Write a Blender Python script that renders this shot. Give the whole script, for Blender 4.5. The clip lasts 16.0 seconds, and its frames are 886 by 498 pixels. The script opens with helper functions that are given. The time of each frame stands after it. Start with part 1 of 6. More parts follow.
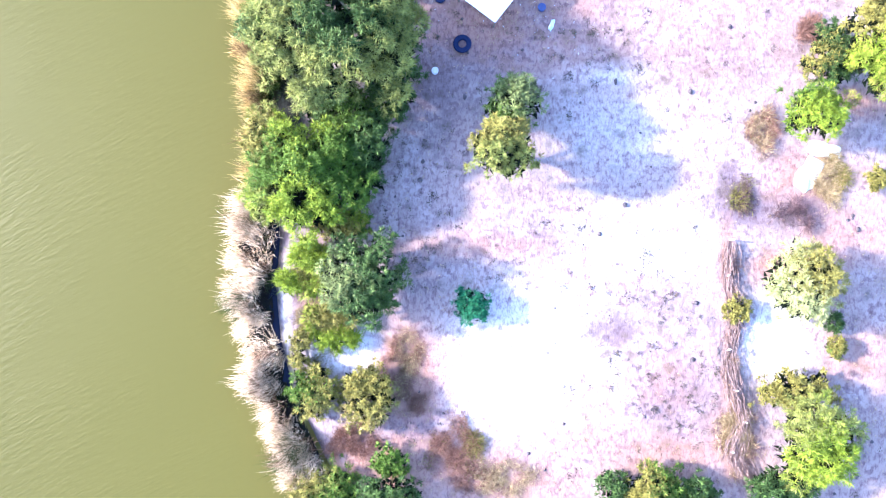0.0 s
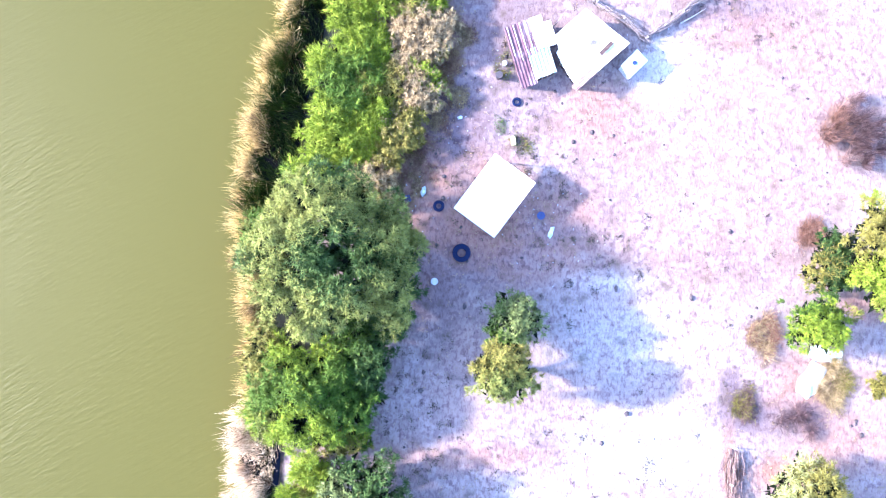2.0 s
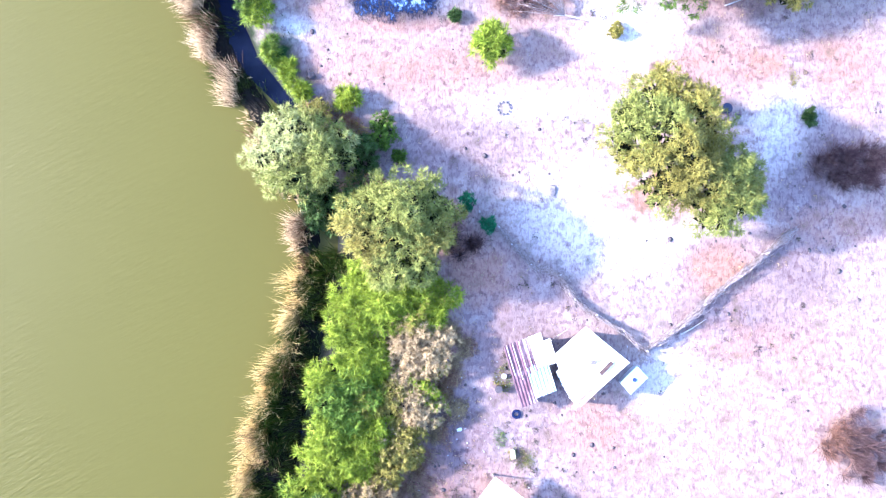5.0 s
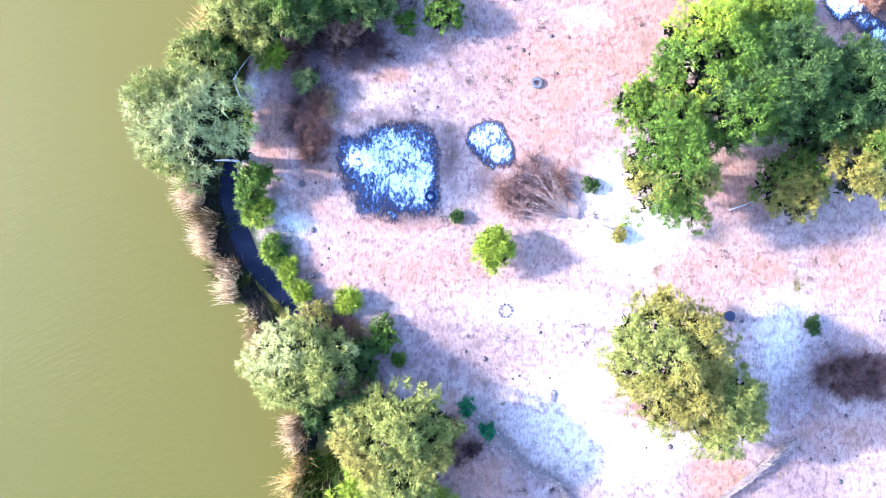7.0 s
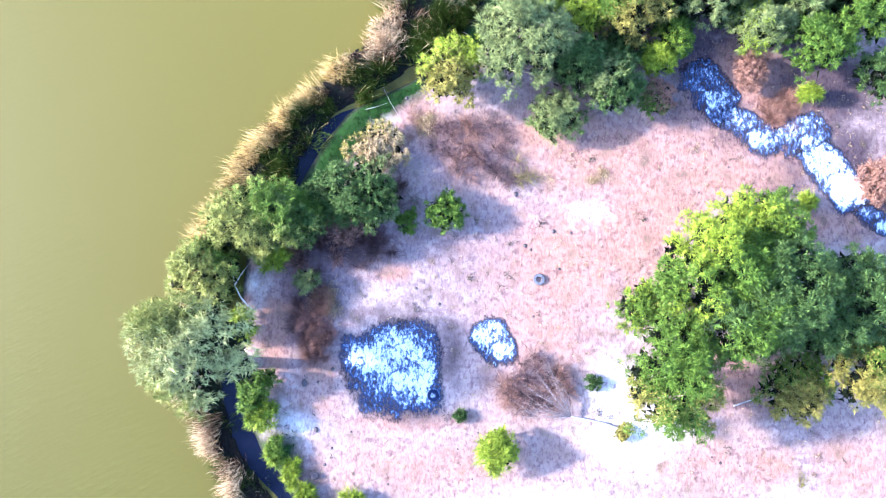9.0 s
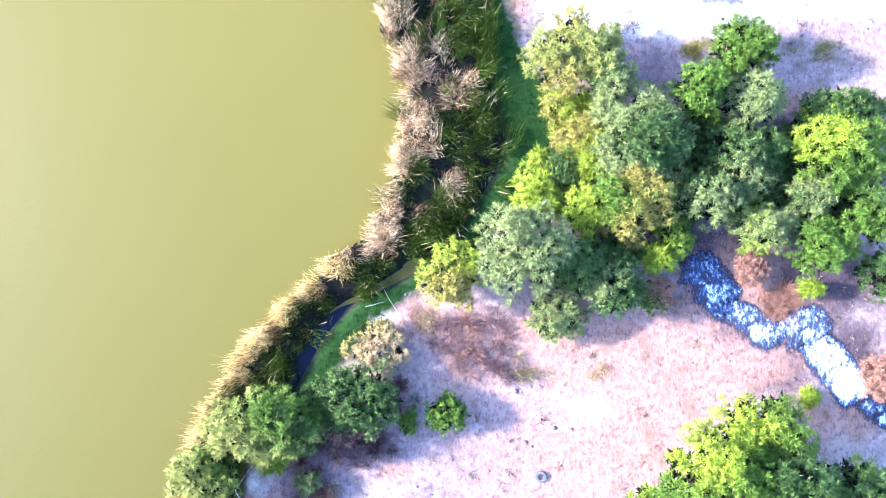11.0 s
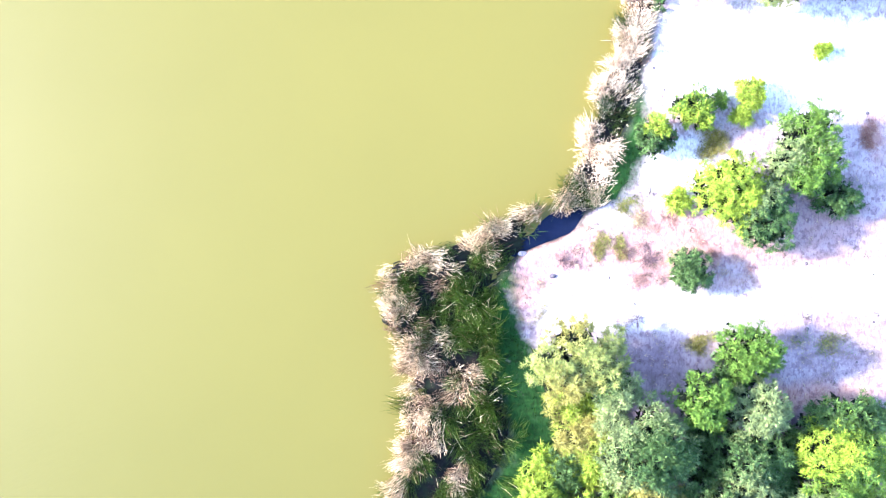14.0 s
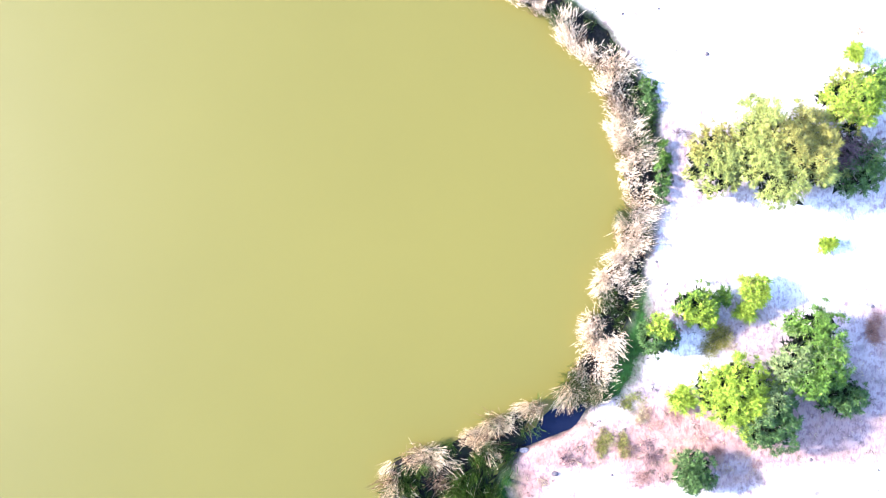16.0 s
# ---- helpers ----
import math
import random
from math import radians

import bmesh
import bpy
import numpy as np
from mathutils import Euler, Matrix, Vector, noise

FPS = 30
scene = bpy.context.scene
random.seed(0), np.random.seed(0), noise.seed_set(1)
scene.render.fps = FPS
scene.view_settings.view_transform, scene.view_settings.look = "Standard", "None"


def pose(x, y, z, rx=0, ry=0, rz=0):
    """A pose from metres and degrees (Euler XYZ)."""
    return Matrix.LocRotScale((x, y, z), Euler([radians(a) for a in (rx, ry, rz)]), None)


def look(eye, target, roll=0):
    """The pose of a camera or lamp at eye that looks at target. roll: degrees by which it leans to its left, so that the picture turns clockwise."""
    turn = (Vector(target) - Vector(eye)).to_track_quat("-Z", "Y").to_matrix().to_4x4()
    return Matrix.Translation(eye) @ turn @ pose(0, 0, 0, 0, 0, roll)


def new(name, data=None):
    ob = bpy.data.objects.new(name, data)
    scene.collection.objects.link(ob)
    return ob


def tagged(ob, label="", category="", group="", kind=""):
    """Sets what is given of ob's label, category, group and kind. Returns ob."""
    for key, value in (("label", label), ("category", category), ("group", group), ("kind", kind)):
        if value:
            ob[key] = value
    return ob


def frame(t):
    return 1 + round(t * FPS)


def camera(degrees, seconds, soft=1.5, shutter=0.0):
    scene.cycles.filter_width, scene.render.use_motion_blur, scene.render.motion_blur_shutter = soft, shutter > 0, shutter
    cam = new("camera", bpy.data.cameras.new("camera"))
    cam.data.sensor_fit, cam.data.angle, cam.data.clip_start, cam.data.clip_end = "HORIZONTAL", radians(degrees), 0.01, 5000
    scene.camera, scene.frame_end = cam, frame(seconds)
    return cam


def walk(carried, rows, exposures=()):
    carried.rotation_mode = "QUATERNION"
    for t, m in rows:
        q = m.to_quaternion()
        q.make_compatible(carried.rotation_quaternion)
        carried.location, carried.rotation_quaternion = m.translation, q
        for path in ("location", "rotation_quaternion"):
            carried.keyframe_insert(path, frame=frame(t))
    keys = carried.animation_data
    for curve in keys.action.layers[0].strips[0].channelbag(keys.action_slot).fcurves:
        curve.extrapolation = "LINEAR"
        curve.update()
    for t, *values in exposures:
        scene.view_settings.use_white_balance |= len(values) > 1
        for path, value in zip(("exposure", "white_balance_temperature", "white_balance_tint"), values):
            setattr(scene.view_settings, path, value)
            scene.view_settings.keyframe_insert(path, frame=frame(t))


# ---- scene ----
cam = camera(60.0, 16.0, soft=1.1)
# seconds, eye, and the turn of a camera that looks straight down with +y up
PATH = [
    (0, 0.203, 0.489, 43.306, 1.560, -0.120, 0.480),
    (0.5, 0.248, 3.536, 43.318, 1.463, -0.080, 0.430),
    (1, 0.268, 6.541, 43.367, 1.435, -0.022, 0.230),
    (1.5, 0.268, 9.496, 43.416, 1.450, 0.010, 0.023),
    (2, 0.254, 12.392, 43.466, 1.524, 0.029, -0.192),
    (2.5, 0.218, 15.273, 43.527, 1.633, 0.005, -0.243),
    (3, 0.166, 18.157, 43.600, 1.767, -0.067, -0.555),
    (3.5, 0.147, 21.057, 43.647, 1.856, -0.181, -0.831),
    (4, 0.150, 23.985, 43.704, 1.871, -0.188, -0.862),
    (6.5, 0.190, 38.619, 43.791, 1.749, -0.336, 0.767),
    (7, 0.214, 41.417, 43.827, 1.869, -0.166, 0.650),
    (7.5, 0.255, 44.226, 43.863, 1.933, -0.011, 0.577),
    (8, 0.276, 47.075, 43.907, 1.919, 0.079, 0.503),
    (8.5, 0.219, 49.965, 43.981, 1.824, 0.057, 0.376),
    (9, 0.148, 52.889, 44.072, 1.685, 0.052, 0.178),
    (11.5, 0.179, 67.192, 44.183, 1.451, 0.078, -0.468),
    (12, 0.144, 70.058, 44.200, 1.377, 0.041, -0.520),
    (12.5, 0.078, 72.922, 44.257, 1.341, -0.022, -0.515),
    (13, 0.065, 75.787, 44.254, 1.311, -0.043, -0.435),
    (13.5, 0.043, 78.687, 44.254, 1.229, -0.065, -0.492),
    (14, 0.009, 81.615, 44.251, 1.133, -0.092, -0.447),
    (14.5, 0.019, 84.571, 44.195, 0.985, -0.062, -0.509),
    (15, 0.063, 87.527, 44.114, 0.746, -0.006, -0.459),
    (15.5, 0.108, 90.479, 44.031, 0.586, 0.002, -0.442),
    (16, 0.168, 93.398, 43.974, 0.517, 0.016, -0.720),
]
EXPOSURES = [(0, 3.34, 5120, 20), (4, 3.30, 5120, 20), (7, 3.27, 5120, 18), (9, 3.27, 5120, 18), (12, 3.70, 5120, 17), (13.5, 3.74, 5100, 17), (14.5, 3.82, 5100, 17), (15.2, 3.66, 5230, 17), (16, 3.50, 5230, 17)]
walk(cam, [(t, pose(x, y, z, rx, ry, rz)) for t, x, y, z, rx, ry, rz in PATH], EXPOSURES)

# ---- light: a low sun over the river, clear sky ----
SUN_EL, SUN_AZ = 24.0, 173.0  # degrees; azimuth counted from +x towards +y
sun_dir = Vector((math.cos(radians(SUN_EL)) * math.cos(radians(SUN_AZ)), math.cos(radians(SUN_EL)) * math.sin(radians(SUN_AZ)), math.sin(radians(SUN_EL))))
world = bpy.data.worlds.new("sky")
scene.world = world
world.use_nodes = True
wn = world.node_tree.nodes
sky = wn.new("ShaderNodeTexSky")
sky.sky_type, sky.sun_disc = "NISHITA", False
sky.sun_elevation, sky.sun_rotation = radians(SUN_EL), radians(90 - SUN_AZ)
world.node_tree.links.new(sky.outputs[0], wn["Background"].inputs[0])
wn["Background"].inputs[1].default_value = 0.155
sun_data = bpy.data.lights.new("sun", "SUN")
sun_data.energy, sun_data.angle, sun_data.color = 2.95, radians(3.2), (1.0, 0.88, 0.70)
sun_lamp = new("sun", sun_data)
sun_lamp.matrix_world = look(sun_dir * 200, (0, 0, 0))


# ---- materials ----
def material(name):
    mat = bpy.data.materials.new(name)
    mat.use_nodes = True
    nt = mat.node_tree
    return mat, nt, nt.nodes["Principled BSDF"]


def nd(nt, kind, inputs=None, **props):
    n = nt.nodes.new(kind)
    for k, v in (inputs or {}).items():
        if isinstance(v, bpy.types.NodeSocket):
            nt.links.new(v, n.inputs[k])
        else:
            n.inputs[k].default_value = v
    if "ramp" in props:
        stops = props["ramp"]
        el = n.color_ramp.elements
        while len(el) < len(stops):
            el.new(0.5)
        for e, (pos, col) in zip(el, stops):
            e.position, e.color = pos, (*col, 1) if len(col) == 3 else col
    return n


def coords(nt, scale=1.0):
    tc = nd(nt, "ShaderNodeTexCoord")
    return nd(nt, "ShaderNodeMapping", {0: tc.outputs["Object"], 3: (scale, scale, scale)}).outputs[0]


def noise_of(nt, vec, scale, detail=4.0, rough=0.6):
    return nd(nt, "ShaderNodeTexNoise", {"Vector": vec, "Scale": scale, "Detail": detail, "Roughness": rough}).outputs["Fac"]


def mixc(nt, fac, a, b):
    n = nt.nodes.new("ShaderNodeMix")
    n.data_type = "RGBA"
    for k, v in ((0, fac), (6, a), (7, b)):
        if isinstance(v, bpy.types.NodeSocket):
            nt.links.new(v, n.inputs[k])
        else:
            n.inputs[k].default_value = v if k == 0 else (*v, 1)
    return n.outputs[2]


def bump(nt, bsdf, height, strength, distance):
    b = nd(nt, "ShaderNodeBump", {"Height": height, "Strength": strength, "Distance": distance})
    nt.links.new(b.outputs[0], bsdf.inputs["Normal"])


def grained(name, a, b, scale=6.0, rough=0.8, metal=0.0, relief=0.3, c=None):
    """A surface of two tones, mixed by noise at two scales, with fine relief."""
    mat, nt, bsdf = material(name)
    v = coords(nt)
    n1 = nd(nt, "ShaderNodeValToRGB", {0: noise_of(nt, v, scale)}, ramp=[(0.35, (0, 0, 0)), (0.65, (1, 1, 1))]).outputs[0]
    col = mixc(nt, n1, a, b)
    if c:
        n2 = nd(nt, "ShaderNodeValToRGB", {0: noise_of(nt, v, scale * 0.27)}, ramp=[(0.5, (0, 0, 0)), (0.62, (1, 1, 1))]).outputs[0]
        col = mixc(nt, n2, col, c)
    nt.links.new(col, bsdf.inputs["Base Color"])
    bsdf.inputs["Roughness"].default_value, bsdf.inputs["Metallic"].default_value = rough, metal
    bsdf.inputs["Specular IOR Level"].default_value = 0.5 if rough < 0.5 else 0.12
    bump(nt, bsdf, noise_of(nt, v, scale * 5), relief, 0.02)
    return mat


def leafy(name, a, b, c, gloss=0.5, through_light=0.13, albedo=0.36, sheen=0.15):
    """Leaves: a tone for each leaf between a and b, some of tone c, lit through."""
    mat, nt, bsdf = material(name)
    geo = nd(nt, "ShaderNodeNewGeometry")
    rnd = geo.outputs["Random Per Island"]
    big = noise_of(nt, coords(nt), 0.9, 2.0)
    a, b, c = (tuple(v * albedo for v in t) for t in (a, b, c))
    spray = nd(nt, "ShaderNodeValToRGB", {0: noise_of(nt, coords(nt), 4.2, 2.0)}, ramp=[(0.38, (0, 0, 0)), (0.64, (1, 1, 1))]).outputs[0]
    tone = nd(nt, "ShaderNodeMix", {0: 0.62, 2: rnd, 3: spray})
    col = mixc(nt, tone.outputs[0], a, b)
    fac = nd(nt, "ShaderNodeValToRGB", {0: big}, ramp=[(0.45, (0, 0, 0)), (0.7, (0.6, 0.6, 0.6))]).outputs[0]
    col = mixc(nt, fac, col, c)
    nt.links.new(col, bsdf.inputs["Base Color"])
    bsdf.inputs["Roughness"].default_value, bsdf.inputs["Specular IOR Level"].default_value = gloss, sheen
    bsdf.inputs["Specular Tint"].default_value = (*(v / max(b) for v in b), 1)
    tr = nd(nt, "ShaderNodeBsdfTranslucent", {0: col})
    mx = nd(nt, "ShaderNodeMixShader", {0: through_light, 1: bsdf.outputs[0], 2: tr.outputs[0]})
    nt.links.new(mx.outputs[0], nt.nodes["Material Output"].inputs[0])
    return mat


LEAF = {
    "willow": leafy("leaf_willow", (0.048, 0.065, 0.012), (0.37, 0.385, 0.095), (0.215, 0.225, 0.048), sheen=0.5, albedo=0.60),
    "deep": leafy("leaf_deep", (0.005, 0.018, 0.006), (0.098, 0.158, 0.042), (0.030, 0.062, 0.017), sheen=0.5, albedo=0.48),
    "lime": leafy("leaf_lime", (0.044, 0.080, 0.006), (0.343, 0.415, 0.040), (0.211, 0.280, 0.016), sheen=0.4, albedo=0.72),
    "green": leafy("leaf_green", (0.016, 0.046, 0.006), (0.150, 0.235, 0.034), (0.074, 0.135, 0.018), sheen=0.5, albedo=0.54),
    "olive": leafy("leaf_olive", (0.06, 0.056, 0.009), (0.37, 0.32, 0.0765), (0.21, 0.175, 0.0378), sheen=0.5, albedo=0.64),
    "silver": leafy("leaf_silver", (0.036, 0.056, 0.018), (0.30, 0.345, 0.118), (0.150, 0.185, 0.062), sheen=0.5, albedo=0.56),
    "straw": leafy("leaf_straw", (0.15, 0.095, 0.045), (0.60, 0.45, 0.24), (0.42, 0.30, 0.145), albedo=0.74),
    "rust": leafy("leaf_rust", (0.14, 0.07, 0.048), (0.31, 0.175, 0.125), (0.22, 0.11, 0.075), albedo=0.85),
    "twig": leafy("twig_dead", (0.05, 0.026, 0.03), (0.26, 0.165, 0.155), (0.11, 0.06, 0.065), 0.8, 0.0, albedo=0.56),
    "pale": leafy("leaf_pale", (0.090, 0.105, 0.035), (0.54, 0.54, 0.21), (0.36, 0.37, 0.13), sheen=0.5, albedo=0.72),
    "teal": leafy("leaf_teal", (0.01, 0.085, 0.034), (0.043, 0.162, 0.072), (0.025, 0.119, 0.051), sheen=0.5, albedo=0.70),
}
# Near-black for the crown core: the shade between leaves, put into the colour.
CORE_SHADE = leafy("crown_core_shade", (0.003, 0.005, 0.004), (0.010, 0.013, 0.007), (0.006, 0.008, 0.005), 0.9, 0.0)
REED_DRY = leafy("reed_dry", (0.16, 0.105, 0.03), (0.90, 0.70, 0.34), (0.64, 0.46, 0.18), 0.6, 0.35, 0.95)
REED_PALE = leafy("reed_pale", (0.42, 0.28, 0.17), (0.96, 0.84, 0.64), (0.84, 0.66, 0.45), 0.6, 0.35, 0.98)
REED_TAN = leafy("reed_tan", (0.22, 0.14, 0.07), (0.92, 0.74, 0.50), (0.62, 0.44, 0.24), 0.6, 0.35, 0.95)
REED_BROWN = leafy("reed_brown", (0.06, 0.034, 0.022), (0.36, 0.22, 0.13), (0.18, 0.10, 0.055), 0.7, 0.2, 0.8)
REED_GREEN = leafy("reed_green", (0.012, 0.030, 0.005), (0.090, 0.140, 0.018), (0.045, 0.080, 0.010), 0.6, 0.15, 0.6)
MARSH = leafy("marsh_grass", (0.005, 0.026, 0.005), (0.022, 0.062, 0.008), (0.065, 0.100, 0.008), 0.9, 0.1, 0.30)
WEED = leafy("dark_weeds", (0.09, 0.075, 0.055), (0.20, 0.165, 0.12), (0.11, 0.13, 0.05), 0.9, 0.1, 0.45)
# Near-black for the sheet that stands in for shade between the reeds.
REED_SHADE = grained("reed_gap_shade", (0.002, 0.002, 0.002), (0.010, 0.008, 0.006), 5.0, 0.9, relief=1.0, c=(0.006, 0.009, 0.004))
BARK = grained("bark", (0.12, 0.09, 0.07), (0.22, 0.18, 0.15), 9.0, 0.9, relief=0.8)
DEADWOOD = grained("dead_wood", (0.28, 0.25, 0.23), (0.45, 0.42, 0.40), 8.0, 0.85, relief=0.6)
BRUSHWOOD = grained("brushwood", (0.13, 0.095, 0.090), (0.28, 0.23, 0.215), 7.0, 0.9, relief=0.6)
BROWN_BRUSH = grained("brown_brushwood", (0.12, 0.075, 0.062), (0.25, 0.165, 0.135), 7.0, 0.9, relief=0.6)
RUBBER = grained("tyre_rubber", (0.003, 0.006, 0.024), (0.007, 0.013, 0.048), 9.0, 0.7, relief=0.4)
DUSTY = grained("dusty_rubber", (0.05, 0.05, 0.06), (0.11, 0.11, 0.125), 7.0, 0.9, relief=0.3)
WHITE_SHEET = grained("white_sheet", (0.74, 0.73, 0.70), (0.62, 0.61, 0.59), 3.0, 0.5, relief=0.1)
TEAL_SHEET = grained("pale_teal_sheet", (0.24, 0.33, 0.33), (0.32, 0.40, 0.40), 3.0, 0.5, relief=0.1, c=(0.42, 0.46, 0.45))
RUST_SHEET = grained("rusted_sheet", (0.085, 0.042, 0.052), (0.14, 0.08, 0.09), 2.5, 0.75, relief=0.3, c=(0.24, 0.16, 0.165))
RUST_PALE = grained("rust_stained_sheet", (0.22, 0.12, 0.11), (0.36, 0.26, 0.24), 3.5, 0.6, relief=0.2)
BOARD = grained("weathered_board", (0.055, 0.032, 0.030), (0.10, 0.065, 0.055), 6.0, 0.85, relief=0.4)
STONE = grained("stone", (0.10, 0.085, 0.09), (0.19, 0.165, 0.16), 8.0, 0.9, relief=0.5)
CLOD = grained("dark_clod", (0.045, 0.035, 0.035), (0.10, 0.08, 0.08), 6.0, 0.95, relief=0.5)
PLASTIC_W = grained("white_plastic", (0.45, 0.45, 0.48), (0.32, 0.33, 0.37), 4.0, 0.4, relief=0.15)
NAVY = grained("navy_plastic", (0.003, 0.004, 0.018), (0.006, 0.008, 0.035), 5.0, 0.4, relief=0.1)
PLASTIC_B = grained("blue_plastic", (0.012, 0.02, 0.08), (0.025, 0.04, 0.12), 5.0, 0.4, relief=0.1)
PLASTIC_Y = grained("yellow_plastic", (0.40, 0.36, 0.12), (0.46, 0.42, 0.20), 5.0, 0.4, relief=0.1)
DARK_METAL = grained("dark_metal", (0.05, 0.045, 0.05), (0.10, 0.08, 0.08), 6.0, 0.6, metal=0.4, relief=0.2)
TARP = grained("white_tarp", (0.60, 0.64, 0.65), (0.42, 0.50, 0.52), 3.0, 0.45, relief=0.3)


# ---- water and ground ----
def shape_line(*xy):
    """Breakpoints of a line x(y), in rising y."""
    pts = sorted((xy[i + 1], xy[i]) for i in range(0, len(xy), 2))
    ys, xs = [p[0] for p in pts], [p[1] for p in pts]
    return lambda y: np.interp(y, ys, xs)


# the edge of the dry bank, and the river edge of the reed belt that stands in the shallows before it
bank = shape_line(-4.11, -16.02, -5.43, -11.33, -7.87, -6.62, -8.71, -3.46, -9.00, -0.29, -8.79, 2.26, -9.53, 9.31,
                  -8.89, 14.32, -8.22, 17.50, -7.56, 20.69, -6.88, 23.89, -6.21, 27.11, -5.53, 30.35,
                  -5.45, 31.92, -5.81, 34.78, -7.45, 38.92, -8.15, 40.05, -10.05, 42.50, -10.95, 44.70, -11.53, 47.93, -11.42, 50.54, -11.00, 53.83,
                  -8.50, 57.12, -6.57, 60.40, -5.11, 62.21, -1.37, 64.03, 0.59, 65.68,
                  1.87, 67.47, 3.52, 70.05, 4.03, 72.00, 3.24, 74.61, 2.69, 77.56, 2.90, 79.86,
                  3.64, 81.16, 4.80, 82.21, 7.92, 83.43, 8.76, 84.74, 9.77, 86.38,
                  9.82, 87.23, 11.15, 89.80, 11.84, 92.39, 12.36, 94.97, 12.80, 98.21, 12.62, 101.46, 11.20, 104.40, 10.10, 106.37, 7.68, 108.03, 4.15, 111.01)
outer = shape_line(-7.58, -16.04, -8.59, -11.67, -9.58, -8.53, -10.89, -6.02, -11.56, -3.49, -11.87, -0.31, -11.97, 2.24, -11.08, 6.08, -10.81, 9.30,
                   -11.70, 14.36, -11.81, 16.91, -11.25, 19.46, -10.75, 22.34, -10.10, 24.58, -9.04, 27.48, -8.51, 30.39, -8.35, 33.33,
                   -8.51, 33.32, -9.69, 36.02, -10.68, 37.61, -11.68, 39.20, -13.07, 41.44, -13.85, 43.04, -14.66, 45.95, -14.82, 50.50, -14.57, 53.78,
                   -13.55, 57.11, -12.43, 58.74, -11.30, 60.38, -9.69, 62.03, -8.07, 63.68, -5.95, 65.33, -4.16, 66.66,
                   -3.00, 68.81, -2.50, 70.76, -2.25, 72.71, -1.81, 75.31, -2.61, 77.12, -3.58, 78.60, -3.63, 80.24,
                   -2.90, 81.72, 1.04, 83.00, 4.00, 84.29, 6.80, 85.09, 7.64, 86.73,
                   7.39, 86.94, 8.56, 89.84, 8.91, 91.77, 9.91, 93.70, 10.69, 95.64, 10.40, 98.24, 9.80, 101.49, 9.25, 103.78, 7.64, 105.10, 6.37, 106.91, 4.11, 108.40, 1.55, 111.04)
WATER = -0.5

ZONES = []
# how far the green marsh margin reaches inland, at y
GREEN_Y = (-3000, 37, 39, 48, 50, 52, 55, 58, 62, 64, 68, 71, 75, 79, 81, 82.5, 84.3, 85.2, 88, 92, 106, 108, 112, 3000)
GREEN_W = (-1, -1, 1.0, 1.0, -1, -1, 1.2, 2.3, 3.2, 2.2, 3.0, 4.6, 3.8, 2.1, 1.3, -1, -0.8, 2.0, 2.4, 0.7, 0.6, 1.2, 0, -1)


def green_width(y):
    return np.interp(y, GREEN_Y, GREEN_W)


def zone(kind, x, y, rx, ry, amount=1.0):
    ZONES.append((kind, x, y, rx, ry, amount))


# dry orange grass
zone("dry", -1.70, -5.40, 2.10, 3.00); zone("dry", -2.59, -10.68, 3.59, 1.96); zone("dry", 3.12, -11.26, 6.19, 1.96, 0.8)
zone("dry", 12.94, -9.93, 3.91, 1.63, 0.7); zone("dry", 1.75, 1.87, 4.89, 0.85, 0.6); zone("dry", 16.28, 0.88, 0.52, 2.61, 0.8)
zone("dry", 16.74, -8.95, 1.63, 2.93, 0.8); zone("dry", 24.18, 10.26, 1.63, 0.98, 0.9); zone("dry", 3.92, 12.66, 2.61, 1.30, 0.4)
zone("dry", 2.23, 29.92, 2.28, 1.96, 0.9); zone("dry", -1.50, 17.40, 1.96, 2.93, 0.9); zone("dry", 16.16, 30.05, 1.96, 1.47, 1.0)
zone("dry", 0.23, 26.05, 1.63, 1.96, 0.8); zone("dry", 3.31, 17.33, 3.59, 1.96, 0.4); zone("dry", 13.38, 35.66, 1.96, 1.96, 0.7)
zone("dry", 5.96, 49.77, 3.59, 4.56, 0.7); zone("dry", -0.11, 41.58, 5.54, 1.96, 0.6); zone("dry", 10.82, 54.75, 2.93, 3.26, 0.9)
zone("dry", 16.69, 46.96, 2.28, 1.96, 0.8); zone("dry", -1.76, 44.31, 3.91, 0.72, 0.8); zone("dry", 5.02, 45.85, 2.28, 1.63, 0.8)
zone("dry", -9.62, 49.59, 1.14, 2.93, 0.9); zone("dry", -2.85, 52.77, 1.30, 0.52, 0.9); zone("dry", 0.96, 32.30, 1.30, 1.96, 0.8)
zone("dry", 6.15, 60.76, 7.50, 1.47, 0.8); zone("dry", 12.65, 57.19, 3.59, 2.61, 0.9); zone("dry", -1.35, 61.40, 1.63, 1.63, 0.9)
zone("dry", 22.72, 55.59, 2.93, 1.30, 0.8); zone("dry", 17.91, 63.75, 1.96, 1.96, 0.8); zone("dry", 15.29, 62.43, 1.63, 2.61, 0.6)
zone("dry", 12.83, 82.56, 4.56, 1.96, 1.0); zone("dry", 13.15, 83.32, 4.24, 1.96, 0.9); zone("dry", 5.92, 80.65, 0.98, 0.65, 0.8); zone("dry", 22.81, 73.95, 3.26, 0.59, 0.8); zone("dry", 21.99, 81.66, 4.89, 0.65, 0.5)
zone("dry", 18.07, 82.35, 1.96, 1.30, 0.7); zone("dry", 25.21, 88.98, 0.65, 1.63, 0.7)
zone("dry", 8.80, -6.49, 1.96, 1.96, 0.35); zone("dry", 12.93, -5.82, 2.61, 2.61, 0.4); zone("dry", 8.49, -9.02, 3.59, 1.30, 0.6)
